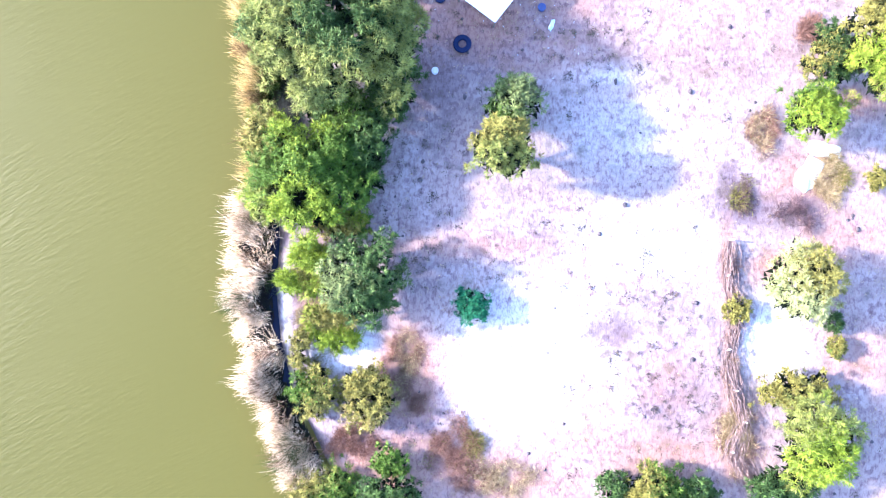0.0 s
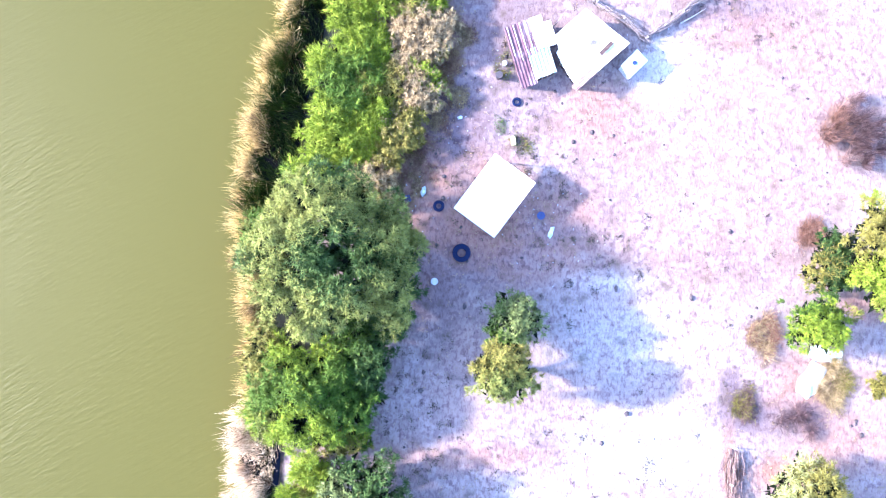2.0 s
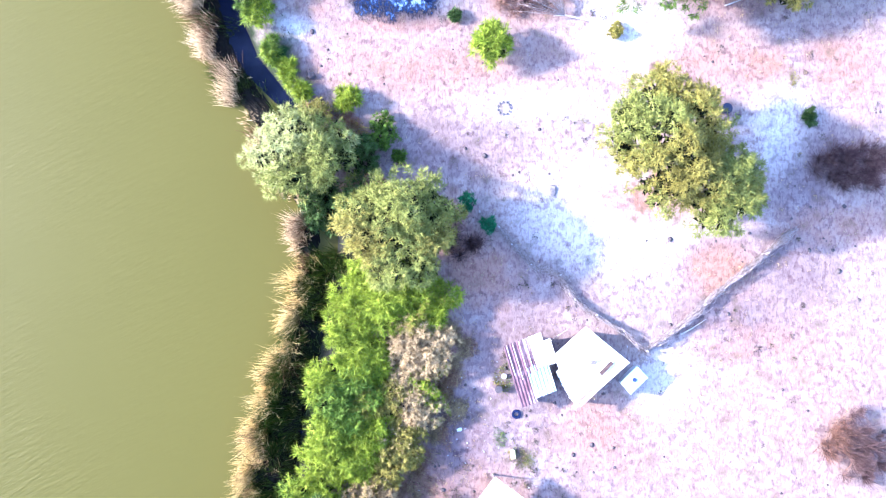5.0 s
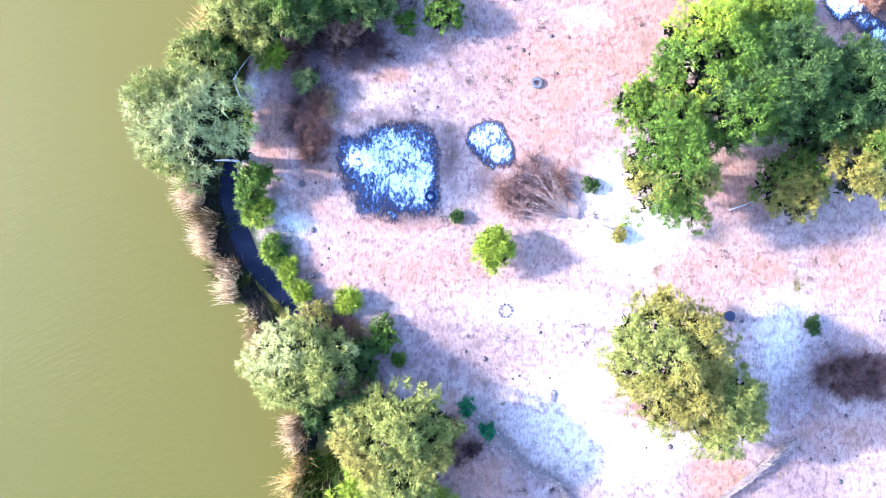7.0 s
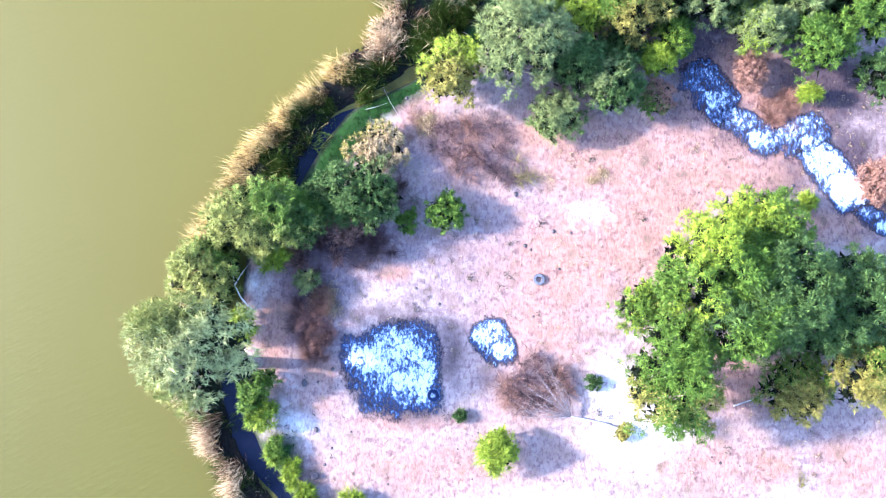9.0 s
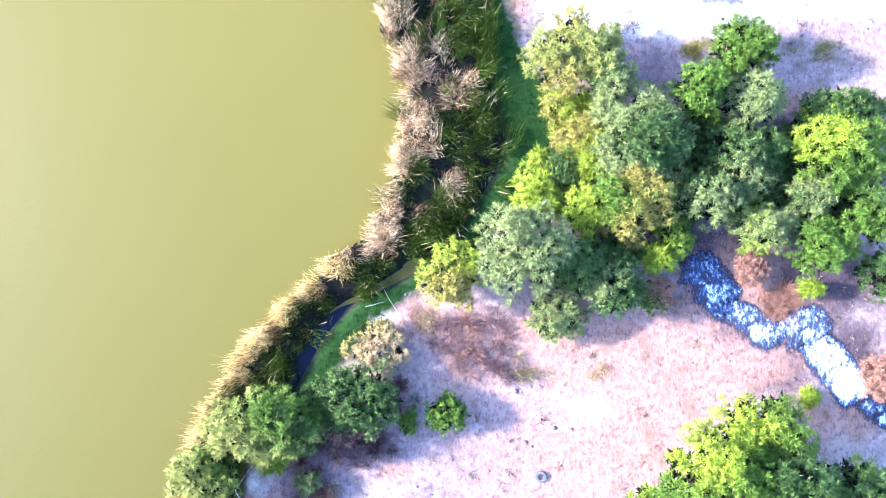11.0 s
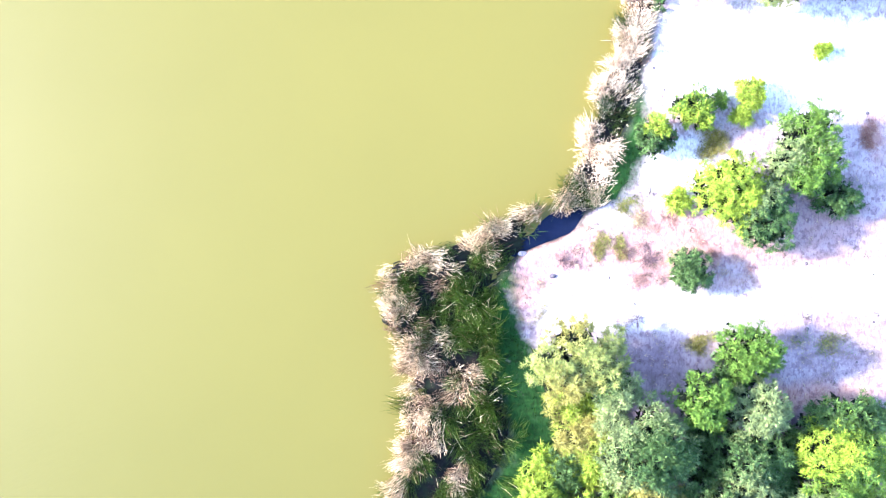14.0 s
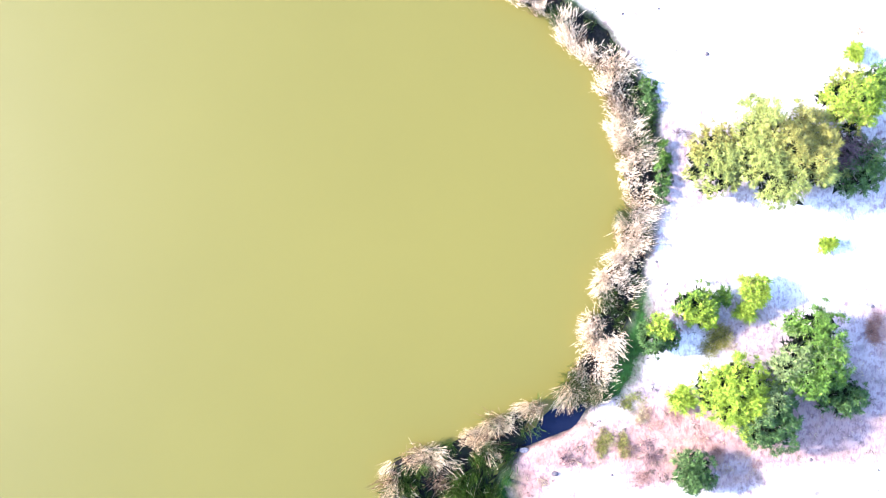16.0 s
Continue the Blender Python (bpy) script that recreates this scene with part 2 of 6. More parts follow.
zone("dry", 15.25, 19.71, 6.52, 2.93, 0.32); zone("dry", 20.00, 17.08, 4.24, 2.28, 0.32); zone("dry", -4.32, 42.18, 2.93, 1.96, 0.4)
zone("dry", 13.13, 42.38, 1.96, 1.30, 0.5); zone("dry", 17.01, 41.13, 3.59, 1.96, 0.4); zone("dry", 24.45, 40.57, 1.96, 1.96, 0.5)
zone("dry", 3.22, 57.48, 3.91, 1.63, 0.4); zone("dry", 17.05, 80.39, 2.93, 0.52, 0.5); zone("dry", 16.05, 82.31, 5.54, 0.85, 0.7)
zone("dry", 7.57, 52.74, 6.52, 4.24, 0.55); zone("dry", -3.02, 41.87, 6.52, 1.63, 0.5); zone("dry", 4.08, 41.95, 8.48, 1.96, 0.45)
zone("dry", 11.04, 59.14, 8.48, 2.93, 0.85); zone("dry", 16.20, 58.60, 3.60, 1.40, 1.0); zone("dry", 11.60, 56.60, 3.60, 2.20, 0.8); zone("dry", 20.17, 22.86, 8.48, 4.89, 0.35); zone("dry", 10.42, 19.78, 5.22, 1.96, 0.4)
zone("dry", 17.11, 83.35, 8.48, 1.96, 0.5); zone("dry", 7.13, 13.02, 5.22, 1.63, 0.45); zone("dry", 15.18, 14.06, 6.52, 3.91, 0.35)
zone("dry", 7.24, 53.39, 3.91, 3.91, 0.9); zone("dry", 15.39, 42.08, 5.22, 1.63, 0.6); zone("dry", 18.63, 41.80, 1.96, 1.30, 0.8); zone("dry", 23.48, 41.85, 2.61, 1.96, 0.7)
zone("dry", -6.97, 46.36, 1.63, 1.96, 0.7); zone("dry", 19.32, 0.90, 1.96, 0.98, 0.9); zone("dry", 23.16, 2.53, 2.93, 1.96, 0.6); zone("dry", 23.76, -4.47, 1.96, 1.96, 0.6)
zone("dry", 9.22, 82.43, 2.93, 1.63, 0.8); zone("dry", 11.49, 80.77, 2.28, 0.98, 0.8); zone("dry", 21.50, 73.80, 3.91, 0.78, 0.9); zone("dry", 17.74, 64.42, 1.96, 1.96, 1.0); zone("dry", 19.95, 61.17, 1.96, 1.96, 1.0); zone("dry", 10.21, 60.30, 3.91, 1.30, 0.9)
zone("dry", 9.16, 21.09, 2.61, 1.96, 0.7); zone("dry", 18.64, 25.79, 5.22, 1.30, 0.5); zone("dry", 7.13, 15.99, 2.93, 1.63, 0.6)
# bare pale sand
zone("sand", -4.88, -4.07, 2.28, 1.24); zone("sand", 18.98, -3.24, 1.79, 2.28); zone("sand", 5.93, -4.61, 5.54, 4.24, 0.8)
zone("sand", 18.70, 6.02, 1.47, 0.91, 0.25); zone("dry", 20.60, 6.00, 2.80, 1.60, 0.8); zone("dry", -6.83, -1.23, 1.63, 1.96, 0.7); zone("sand", -8.56, -2.19, 0.39, 2.61, 0.9)
zone("sand", 10.06, 11.75, 2.93, 0.72, 0.5); zone("sand", 11.97, 2.12, 4.89, 2.28, 0.5); zone("sand", 12.70, 23.91, 1.96, 1.96, 0.6)
zone("sand", 10.07, 33.08, 4.89, 3.26, 0.7); zone("sand", 11.19, 43.33, 2.61, 1.96, 1.0); zone("sand", 9.55, 46.23, 1.30, 1.63, 0.8)
zone("sand", -8.22, 44.08, 1.11, 0.72, 0.8); zone("sand", 8.65, 33.34, 3.91, 2.93, 0.7); zone("sand", 5.39, 39.71, 4.89, 1.30, 0.4)
zone("sand", -10.80, 52.19, 0.65, 0.65, 0.9); zone("sand", 8.42, 56.03, 1.63, 0.81, 0.9); zone("sand", -4.29, 61.55, 1.96, 0.46, 0.9)
zone("sand", 8.22, 81.06, 2.44, 1.50, 1.0); zone("dry", 4.77, 80.00, 0.98, 2.28, 0.9); zone("green", 3.94, 78.86, 0.78, 1.96, 0.6); zone("dry", 7.36, 82.23, 3.26, 1.63, 1.0); zone("dry", 12.90, 84.14, 2.61, 1.30, 0.8); zone("sand", 12.12, 78.79, 7.82, 1.04, 1.0); zone("sand", 22.94, 80.01, 5.22, 1.11, 1.0)
zone("sand", 10.56, 84.06, 1.96, 1.30, 0.6); zone("sand", 13.89, 87.34, 1.96, 1.96, 0.9); zone("sand", 20.31, 105.27, 10.43, 4.56, 1.0)
zone("sand", 20.11, 93.58, 8.48, 2.93, 1.0); zone("sand", 14.19, 87.83, 1.96, 1.63, 0.7); zone("sand", 13.90, 110.89, 13.04, 3.91, 1.0)
zone("sand", -9.81, 51.22, 0.78, 2.61, 0.9)
zone("grey", 12.61, -2.02, 2.61, 2.28, 0.42); zone("grey", 11.02, -4.26, 2.93, 1.63, 0.5); zone("grey", 9.12, -6.17, 2.61, 1.96, 0.45); zone("grey", 13.57, -7.40, 2.61, 3.59, 0.4); zone("grey", -1.11, 0.41, 2.28, 2.28, 0.4)
zone("grey", 5.90, 2.07, 1.96, 0.98, 0.4); zone("grey", 16.45, 5.36, 0.65, 1.63, 0.9); zone("grey", 15.18, 12.44, 6.52, 1.30, 0.4); zone("grey", 3.97, 54.66, 1.96, 1.96, 0.5)
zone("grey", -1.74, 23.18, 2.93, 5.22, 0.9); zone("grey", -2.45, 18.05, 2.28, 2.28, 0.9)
zone("grey", 17.38, 27.11, 3.59, 1.96, 0.7); zone("grey", 20.38, 30.00, 2.61, 2.28, 0.7); zone("grey", 16.17, 30.38, 1.96, 1.63, 0.75); zone("dry", 12.04, 34.03, 4.24, 1.47, 0.75); zone("grey", 21.16, 34.56, 1.96, 2.93, 0.6); zone("dry", 23.06, 32.57, 3.91, 1.30, 0.6)
# charred soil round the burnt patches, and shade painted under thicket and twig heaps
zone("char_shade", 15.20, 65.30, 2.60, 1.60, 0.9); zone("char_shade", 18.00, 63.20, 2.20, 1.50, 0.8); zone("char_shade", 14.20, 62.20, 1.60, 1.20, 0.8); zone("char_shade", 20.20, 59.30, 1.40, 1.20, 0.8)
zone("char_shade", 24.60, 56.40, 2.00, 1.50, 0.9); zone("char_shade", 21.60, 63.60, 4.00, 2.60, 1.0); zone("char_shade", 23.60, 59.60, 2.20, 1.80, 0.9); zone("char_shade", -2.60, 50.30, 2.60, 0.80, 0.6); zone("char_shade", 0.60, 48.20, 0.80, 1.80, 0.6)
# The thicket and twig-heap zones here put the trees' shade into the soil.
zone("char_shade", 3.10, 46.80, 1.20, 0.60, 0.6); zone("char_shade", -6.20, 54.90, 2.30, 1.30, 1.0); zone("char_shade", -7.40, 50.40, 1.20, 2.60, 1.0); zone("char_shade", 16.60, 60.60, 1.70, 0.90, 0.9); zone("char_shade", 19.60, 58.20, 1.80, 1.40, 0.9); zone("char_shade", 21.50, 61.20, 1.60, 1.10, 0.9); zone("char_shade", 13.40, 69.80, 3.20, 3.20, 0.8); zone("char_shade", 18.80, 67.40, 4.20, 2.40, 0.8); zone("char_shade", 15.00, 72.00, 1.30, 2.40, 1.0); zone("char_shade", 19.60, 71.60, 1.60, 1.80, 1.0)
# other green ground
zone("green", -4.96, 23.22, 1.47, 6.52, 0.5); zone("green", -9.21, 41.80, 1.17, 2.61, 0.8); zone("green", -7.49, 38.93, 1.30, 1.30, 0.6); zone("grey", -7.51, 40.21, 1.30, 1.96, 0.8)
zone("sand", 11.20, 8.60, 4.40, 3.00, 0.30); zone("dry", 2.60, 14.60, 3.40, 2.20, 0.75); zone("sand", 19.80, 38.20, 2.00, 2.60, 0.7)
# grey litter-strewn soil
zone("grey", 9.90, -2.90, 1.90, 1.30, 0.85); zone("grey", 12.80, -6.30, 2.60, 2.40, 0.7); zone("dry", 1.50, 31.20, 1.60, 1.50, 0.9)
# Tree shade on the bank, painted as grey soil in these two zones.
zone("grey", -6.60, 53.60, 2.60, 2.40, 1.0); zone("grey", -7.30, 49.80, 1.90, 2.60, 0.9)
zone("grey", 0.71, 54.62, 6.52, 2.93, 0.55); zone("grey", -0.68, 54.54, 6.52, 2.28, 0.5)
zone("grey", 4.10, 26.00, 3.91, 4.89, 0.6); zone("grey", 21.90, 77.39, 6.52, 1.96, 0.55); zone("grey", 21.71, 84.30, 4.56, 2.28, 0.5)
zone("grey", 2.32, 13.97, 4.24, 2.93, 0.9); zone("grey", 4.94, 21.36, 2.61, 1.96, 0.5); zone("grey", 7.38, 28.55, 2.28, 1.30, 0.5)
zone("grey", 18.05, 28.07, 3.91, 1.63, 0.45); zone("grey", 1.72, 52.01, 3.91, 2.93, 0.4); zone("grey", -2.54, 54.26, 3.59, 1.96, 0.5)
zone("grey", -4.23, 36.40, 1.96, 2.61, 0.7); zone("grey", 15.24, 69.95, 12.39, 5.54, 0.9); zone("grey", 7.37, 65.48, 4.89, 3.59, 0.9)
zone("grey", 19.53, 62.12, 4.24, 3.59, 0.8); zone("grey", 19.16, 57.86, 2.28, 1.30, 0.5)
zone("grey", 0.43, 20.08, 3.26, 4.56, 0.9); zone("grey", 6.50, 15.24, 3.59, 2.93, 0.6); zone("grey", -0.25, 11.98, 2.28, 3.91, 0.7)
zone("grey", -7.70, 51.57, 2.61, 4.24, 1.0); zone("grey", -5.48, 54.88, 3.59, 1.96, 1.0)
zone("grey", -0.38, 37.08, 4.89, 2.28, 0.6); zone("grey", 22.16, 36.69, 2.28, 1.96, 0.6); zone("grey", 17.34, 45.34, 2.93, 1.30, 0.6)
zone("grey", 22.80, 62.12, 3.59, 1.96, 0.6); zone("grey", 14.96, 61.12, 3.59, 1.63, 0.5); zone("grey", 1.26, 59.77, 2.93, 2.28, 0.7)
zone("grey", 17.41, 4.08, 2.28, 1.30, 0.9); zone("grey", 20.61, 3.95, 1.63, 1.14, 0.9); zone("grey", -1.34, -8.46, 1.96, 2.93, 0.9)
zone("grey", 10.70, -2.99, 2.28, 1.30, 0.5); zone("grey", 22.19, 42.81, 4.24, 1.96, 0.3); zone("grey", 21.88, 76.08, 4.89, 1.96, 0.5)
zone("grey", 12.07, 75.84, 2.28, 1.63, 0.8); zone("grey", 10.87, 82.06, 1.63, 0.98, 0.8); zone("grey", 22.53, 83.20, 3.91, 1.63, 0.5)


zone("weedy", -1.60, 5.00, 2.60, 3.20); zone("weedy", -0.50, 0.90, 2.40, 1.50); zone("weedy", 4.60, 0.70, 3.00, 0.90, 0.8); zone("weedy", 7.00, 2.50, 2.60, 0.90, 0.7)
zone("weedy", 12.60, -0.70, 2.20, 1.80); zone("weedy", 6.00, 17.40, 2.20, 1.50, 0.7); zone("weedy", 8.20, 13.40, 3.60, 1.60, 0.8); zone("weedy", 9.80, 11.80, 3.20, 0.80)
zone("weedy", -1.20, 17.00, 1.80, 3.00, 0.9); zone("weedy", 9.50, 82.60, 2.60, 1.60); zone("weedy", 12.40, 81.60, 2.20, 1.20, 0.9); zone("weedy", 7.00, 80.20, 1.60, 1.00, 0.8); zone("weedy", 12.90, 86.20, 1.80, 1.20, 0.8)
zone("weedy", 13.50, -6.00, 3.00, 3.20, 0.7); zone("weedy", 9.20, -5.00, 2.40, 1.80, 0.7)


def zone_weight(kind, X, Y):
    w = np.zeros_like(X)
    # Wet mud by the water; its dark tone also paints the reeds' shade.
    if kind == "mud_shade":
        return np.clip(1.0 - (X - bank(Y) + 0.5 - np.interp(Y, (4, 7, 32, 36), (0, 2.0, 1.6, 0))) / 0.8, 0, 1)
    if kind == "green":
        d = X - bank(Y)
        w = np.clip((green_width(Y) - d) / 1.4, 0, 1) * np.clip((d + 1.5) / 0.5, 0, 1)
    for k, x, y, rx, ry, amount in ZONES:
        if k == kind:
            d = np.sqrt(((X - x) / rx) ** 2 + ((Y - y) / ry) ** 2)
            w = np.maximum(w, amount * np.exp(-0.9 * d ** 2.6))
    return w


LUMPS = [(random.uniform(0, 6.28), random.uniform(0.25, 3.2), random.uniform(0, 6.28)) for _ in range(26)]


def ground_height(X, Y):
    d = X - bank(Y)
    s = np.clip((d + 1.6) / 2.2, 0, 1)
    s = s * s * (3 - 2 * s)
    far = np.clip((-X - 110) / 12, 0, 1)
    up = np.maximum(s, far)
    lumps = sum(0.011 / k * np.sin(k * (X * math.cos(a) + Y * math.sin(a)) + p) for a, k, p in LUMPS)
    return -1.5 + 1.5 * up + lumps * up


def axis(lo, hi, step, reach):
    mid = list(np.arange(lo, hi + 1e-6, step))
    low, high, s = [], [], step
    a, b = lo, hi
    while a > -reach or b < reach:
        s *= 1.5
        a, b = a - s, b + s
        low.append(a)
        high.append(b)
    return np.array(low[::-1] + mid + high)


def grid_mesh(name, xs, ys, zfun):
    X, Y = np.meshgrid(xs, ys)
    Z = zfun(X, Y)
    nx, ny = len(xs), len(ys)
    co = np.stack([X, Y, Z], -1).reshape(-1, 3)
    i = np.arange(nx * ny).reshape(ny, nx)
    quads = np.stack([i[:-1, :-1], i[:-1, 1:], i[1:, 1:], i[1:, :-1]], -1).reshape(-1, 4)
    return from_arrays(name, co, quads), X, Y


def from_arrays(name, co, faces):
    """A mesh out of an array of points and an array of faces with equally many corners."""
    me = bpy.data.meshes.new(name)
    n, k = faces.shape
    me.vertices.add(len(co))
    me.vertices.foreach_set("co", np.asarray(co, dtype=np.float32).ravel())
    me.loops.add(n * k)
    me.loops.foreach_set("vertex_index", np.asarray(faces, dtype=np.int32).ravel())
    me.polygons.add(n)
    me.polygons.foreach_set("loop_start", np.arange(0, n * k, k, dtype=np.int32))
    me.update(calc_edges=True)
    return me


def ground_material():
    mat, nt, bsdf = material("dry_ground")
    v = coords(nt)
    stretched = nd(nt, "ShaderNodeMapping", {0: v, 3: (1.0, 0.45, 1.0)}).outputs[0]
    fine = noise_of(nt, stretched, 7.0, 5.0, 0.7)
    mid = noise_of(nt, v, 0.9, 6.0, 0.65)
    broad = noise_of(nt, v, 0.16, 4.0, 0.6)
    ragged = nd(nt, "ShaderNodeMath", {0: mid})
    ragged.operation = "MULTIPLY_ADD"
    ragged.inputs[1].default_value, ragged.inputs[2].default_value = 1.3, -0.28
    grit = nd(nt, "ShaderNodeMath", {0: fine, 2: ragged.outputs[0]})
    grit.operation = "MULTIPLY_ADD"
    grit.inputs[1].default_value = 0.35
    ragged = grit.outputs[0]

    def weight(name):
        a = nd(nt, "ShaderNodeAttribute")
        a.attribute_name = name
        s = nd(nt, "ShaderNodeMath", {0: a.outputs["Fac"], 1: ragged})
        s.operation = "ADD"
        return nd(nt, "ShaderNodeMapRange", {0: s.outputs[0], 1: 0.62, 2: 1.35}).outputs[0]

    base = mixc(nt, nd(nt, "ShaderNodeValToRGB", {0: mid}, ramp=[(0.35, (0, 0, 0)), (0.65, (1, 1, 1))]).outputs[0], (0.285, 0.228, 0.210), (0.190, 0.140, 0.132))
    base = mixc(nt, nd(nt, "ShaderNodeValToRGB", {0: broad}, ramp=[(0.4, (0, 0, 0)), (0.62, (1, 1, 1))]).outputs[0], base, (0.235, 0.170, 0.148))
    col = mixc(nt, weight("sand"), base, (0.52, 0.472, 0.436))
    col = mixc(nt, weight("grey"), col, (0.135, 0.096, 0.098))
    # charred soil, and the painted shade under the thicket
    col = mixc(nt, weight("char_shade"), col, (0.050, 0.036, 0.042))
    col = mixc(nt, weight("dry"), col, (0.245, 0.140, 0.104))
    col = mixc(nt, weight("green"), col, (0.010, 0.030, 0.005))
    # wet mud with the reeds' shade in its colour
    col = mixc(nt, weight("mud_shade"), col, (0.030, 0.030, 0.022))
    blotch = nd(nt, "ShaderNodeValToRGB", {0: noise_of(nt, v, 2.6, 3.0, 0.55)}, ramp=[(0.40, (1, 1, 1)), (0.50, (0, 0, 0))]).outputs[0]
    dim = nd(nt, "ShaderNodeVectorMath", {0: col, 1: (0.66, 0.60, 0.64)})
    dim.operation = "MULTIPLY"
    soft = nd(nt, "ShaderNodeMath", {0: blotch, 1: nd(nt, "ShaderNodeMapRange", {0: mid, 1: 0.62, 2: 0.42}).outputs[0]})
    soft.operation = "MULTIPLY"
    pick = nt.nodes.new("ShaderNodeMix")
    pick.data_type = "RGBA"
    for k, o in ((0, soft.outputs[0]), (6, col), (7, dim.outputs[0])):
        nt.links.new(o, pick.inputs[k])
    col = pick.outputs[2]
    specks = nd(nt, "ShaderNodeValToRGB", {0: fine}, ramp=[(0.35, (1, 1, 1)), (0.52, (0, 0, 0))]).outputs[0]
    dark = nd(nt, "ShaderNodeMix", {0: specks})
    dark.data_type = "RGBA"
    nt.links.new(specks, dark.inputs[0])
    nt.links.new(col, dark.inputs[6])
    half = nd(nt, "ShaderNodeVectorMath", {0: col, 1: (0.62, 0.56, 0.60)})
    half.operation = "MULTIPLY"
    nt.links.new(half.outputs[0], dark.inputs[7])
    nt.links.new(dark.outputs[2], bsdf.inputs["Base Color"])
    bsdf.inputs["Roughness"].default_value, bsdf.inputs["Specular IOR Level"].default_value = 0.95, 0.08
    bump(nt, bsdf, fine, 0.5, 0.05)
    return mat


GROUND = ground_material()
me, GX, GY = grid_mesh("ground", axis(-16, 30, 0.28, 2600), axis(-18, 114, 0.28, 2600), ground_height)
for kind in ("sand", "grey", "char_shade", "dry", "green", "mud_shade"):
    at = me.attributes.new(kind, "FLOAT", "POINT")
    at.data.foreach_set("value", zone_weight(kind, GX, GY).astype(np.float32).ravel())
me.materials.append(GROUND)
me.shade_smooth()
ground = tagged(new("ground", me), "pale dry sandy soil with patches of orange grass", "ground", kind="structure")


def water_material():
    mat, nt, bsdf = material("turbid_water")
    v = coords(nt)
    broad = noise_of(nt, v, 0.05, 3.0)
    up = nd(nt, "ShaderNodeMapRange", {0: nd(nt, "ShaderNodeSeparateXYZ", {0: v}).outputs[1], 1: 40.0, 2: 90.0}).outputs[0]
    silty = nd(nt, "ShaderNodeMix", {0: up})
    silty.data_type = "RGBA"
    nt.links.new(up, silty.inputs[0])
    nt.links.new(mixc(nt, broad, (0.058, 0.051, 0.0072), (0.067, 0.058, 0.0088)), silty.inputs[6])
    nt.links.new(mixc(nt, broad, (0.078, 0.064, 0.0112), (0.091, 0.074, 0.0128)), silty.inputs[7])
    nt.links.new(silty.outputs[2], bsdf.inputs["Base Color"])
    bsdf.inputs["Roughness"].default_value, bsdf.inputs["IOR"].default_value = 0.48, 1.33
    bsdf.inputs["Specular IOR Level"].default_value = 0.25
    turned = nd(nt, "ShaderNodeMapping", {0: v, 2: (0, 0, radians(-32))}).outputs[0]
    turned = nd(nt, "ShaderNodeMapping", {0: turned, 3: (0.45, 1.9, 1.0)}).outputs[0]
    waves = noise_of(nt, turned, 2.1, 3.0, 0.6)
    sep = nd(nt, "ShaderNodeSeparateXYZ", {0: v})
    calm = nd(nt, "ShaderNodeMapRange", {0: sep.outputs[1], 1: -15.0, 2: 75.0, 3: 1.0, 4: 0.12})
    lee = nd(nt, "ShaderNodeMapRange", {0: sep.outputs[0], 1: -26.0, 2: -8.0, 3: 1.0, 4: 0.15})
    gust = nd(nt, "ShaderNodeMapRange", {0: noise_of(nt, v, 0.09, 3.0), 1: 0.40, 2: 0.62, 3: 0.15, 4: 1.0})
    amp = nd(nt, "ShaderNodeMath", {0: calm.outputs[0], 1: gust.outputs[0]})
    amp.operation = "MULTIPLY"
    amp2 = nd(nt, "ShaderNodeMath", {0: amp.outputs[0], 1: lee.outputs[0]})
    amp2.operation = "MULTIPLY"
    high = nd(nt, "ShaderNodeMath", {0: waves, 1: amp2.outputs[0]})
    high.operation = "MULTIPLY"
    bump(nt, bsdf, high.outputs[0], 0.55, 0.13)
    return mat


me, _, _ = grid_mesh("water", axis(-60, 40, 4.0, 2600)[:-1], axis(-20, 120, 4.0, 2600), lambda X, Y: np.full_like(X, WATER))
me.materials.append(water_material())
water = tagged(new("water", me), "turbid olive green river water with small ripples", "river", kind="structure")


# still water in the channels behind the reeds, the reeds' shade put into its colour
BACKWATER = grained("shaded_still_water", (0.003, 0.005, 0.014), (0.006, 0.008, 0.020), 0.8, 0.12, relief=0.02)
BACKWATER.node_tree.nodes["Principled BSDF"].inputs["Specular IOR Level"].default_value = 0.08


def backwater(y0, y1, width, label):
    ys = np.linspace(y0, y1, 60)
    s = np.linspace(0, 1, 9)
    taper = np.sin(np.linspace(0.02, math.pi - 0.02, 60)) ** 0.4
    right = bank(ys) + 0.35
    X = right[:, None] - (width * taper)[:, None] * s[None, :]
    co = np.stack([X, np.repeat(ys[:, None], 9, 1), np.full_like(X, WATER + 0.012)], -1).reshape(-1, 3)
    i = np.arange(60 * 9).reshape(60, 9)
    me = from_arrays("water_channel", co, np.stack([i[:-1, 1:], i[:-1, :-1], i[1:, :-1], i[1:, 1:]], -1).reshape(-1, 4))
    me.materials.append(BACKWATER)
    return tagged(new("water_channel", me), label, "backwater", kind="structure")


backwater(-7, 4.5, 1.7, "still water between the reeds and the bank, painted with their shade")
backwater(6, 30, 2.2, "still water under green reeds, painted dark as shade")
backwater(38.2, 48.5, 2.2, "still water behind the reeds, their shade painted dark blue")
backwater(55, 62.5, 2.2, "still water behind a reed belt, painted with its shade")
backwater(82.0, 85.4, 2.9, "small inlet between two reed beds, painted with their shade")

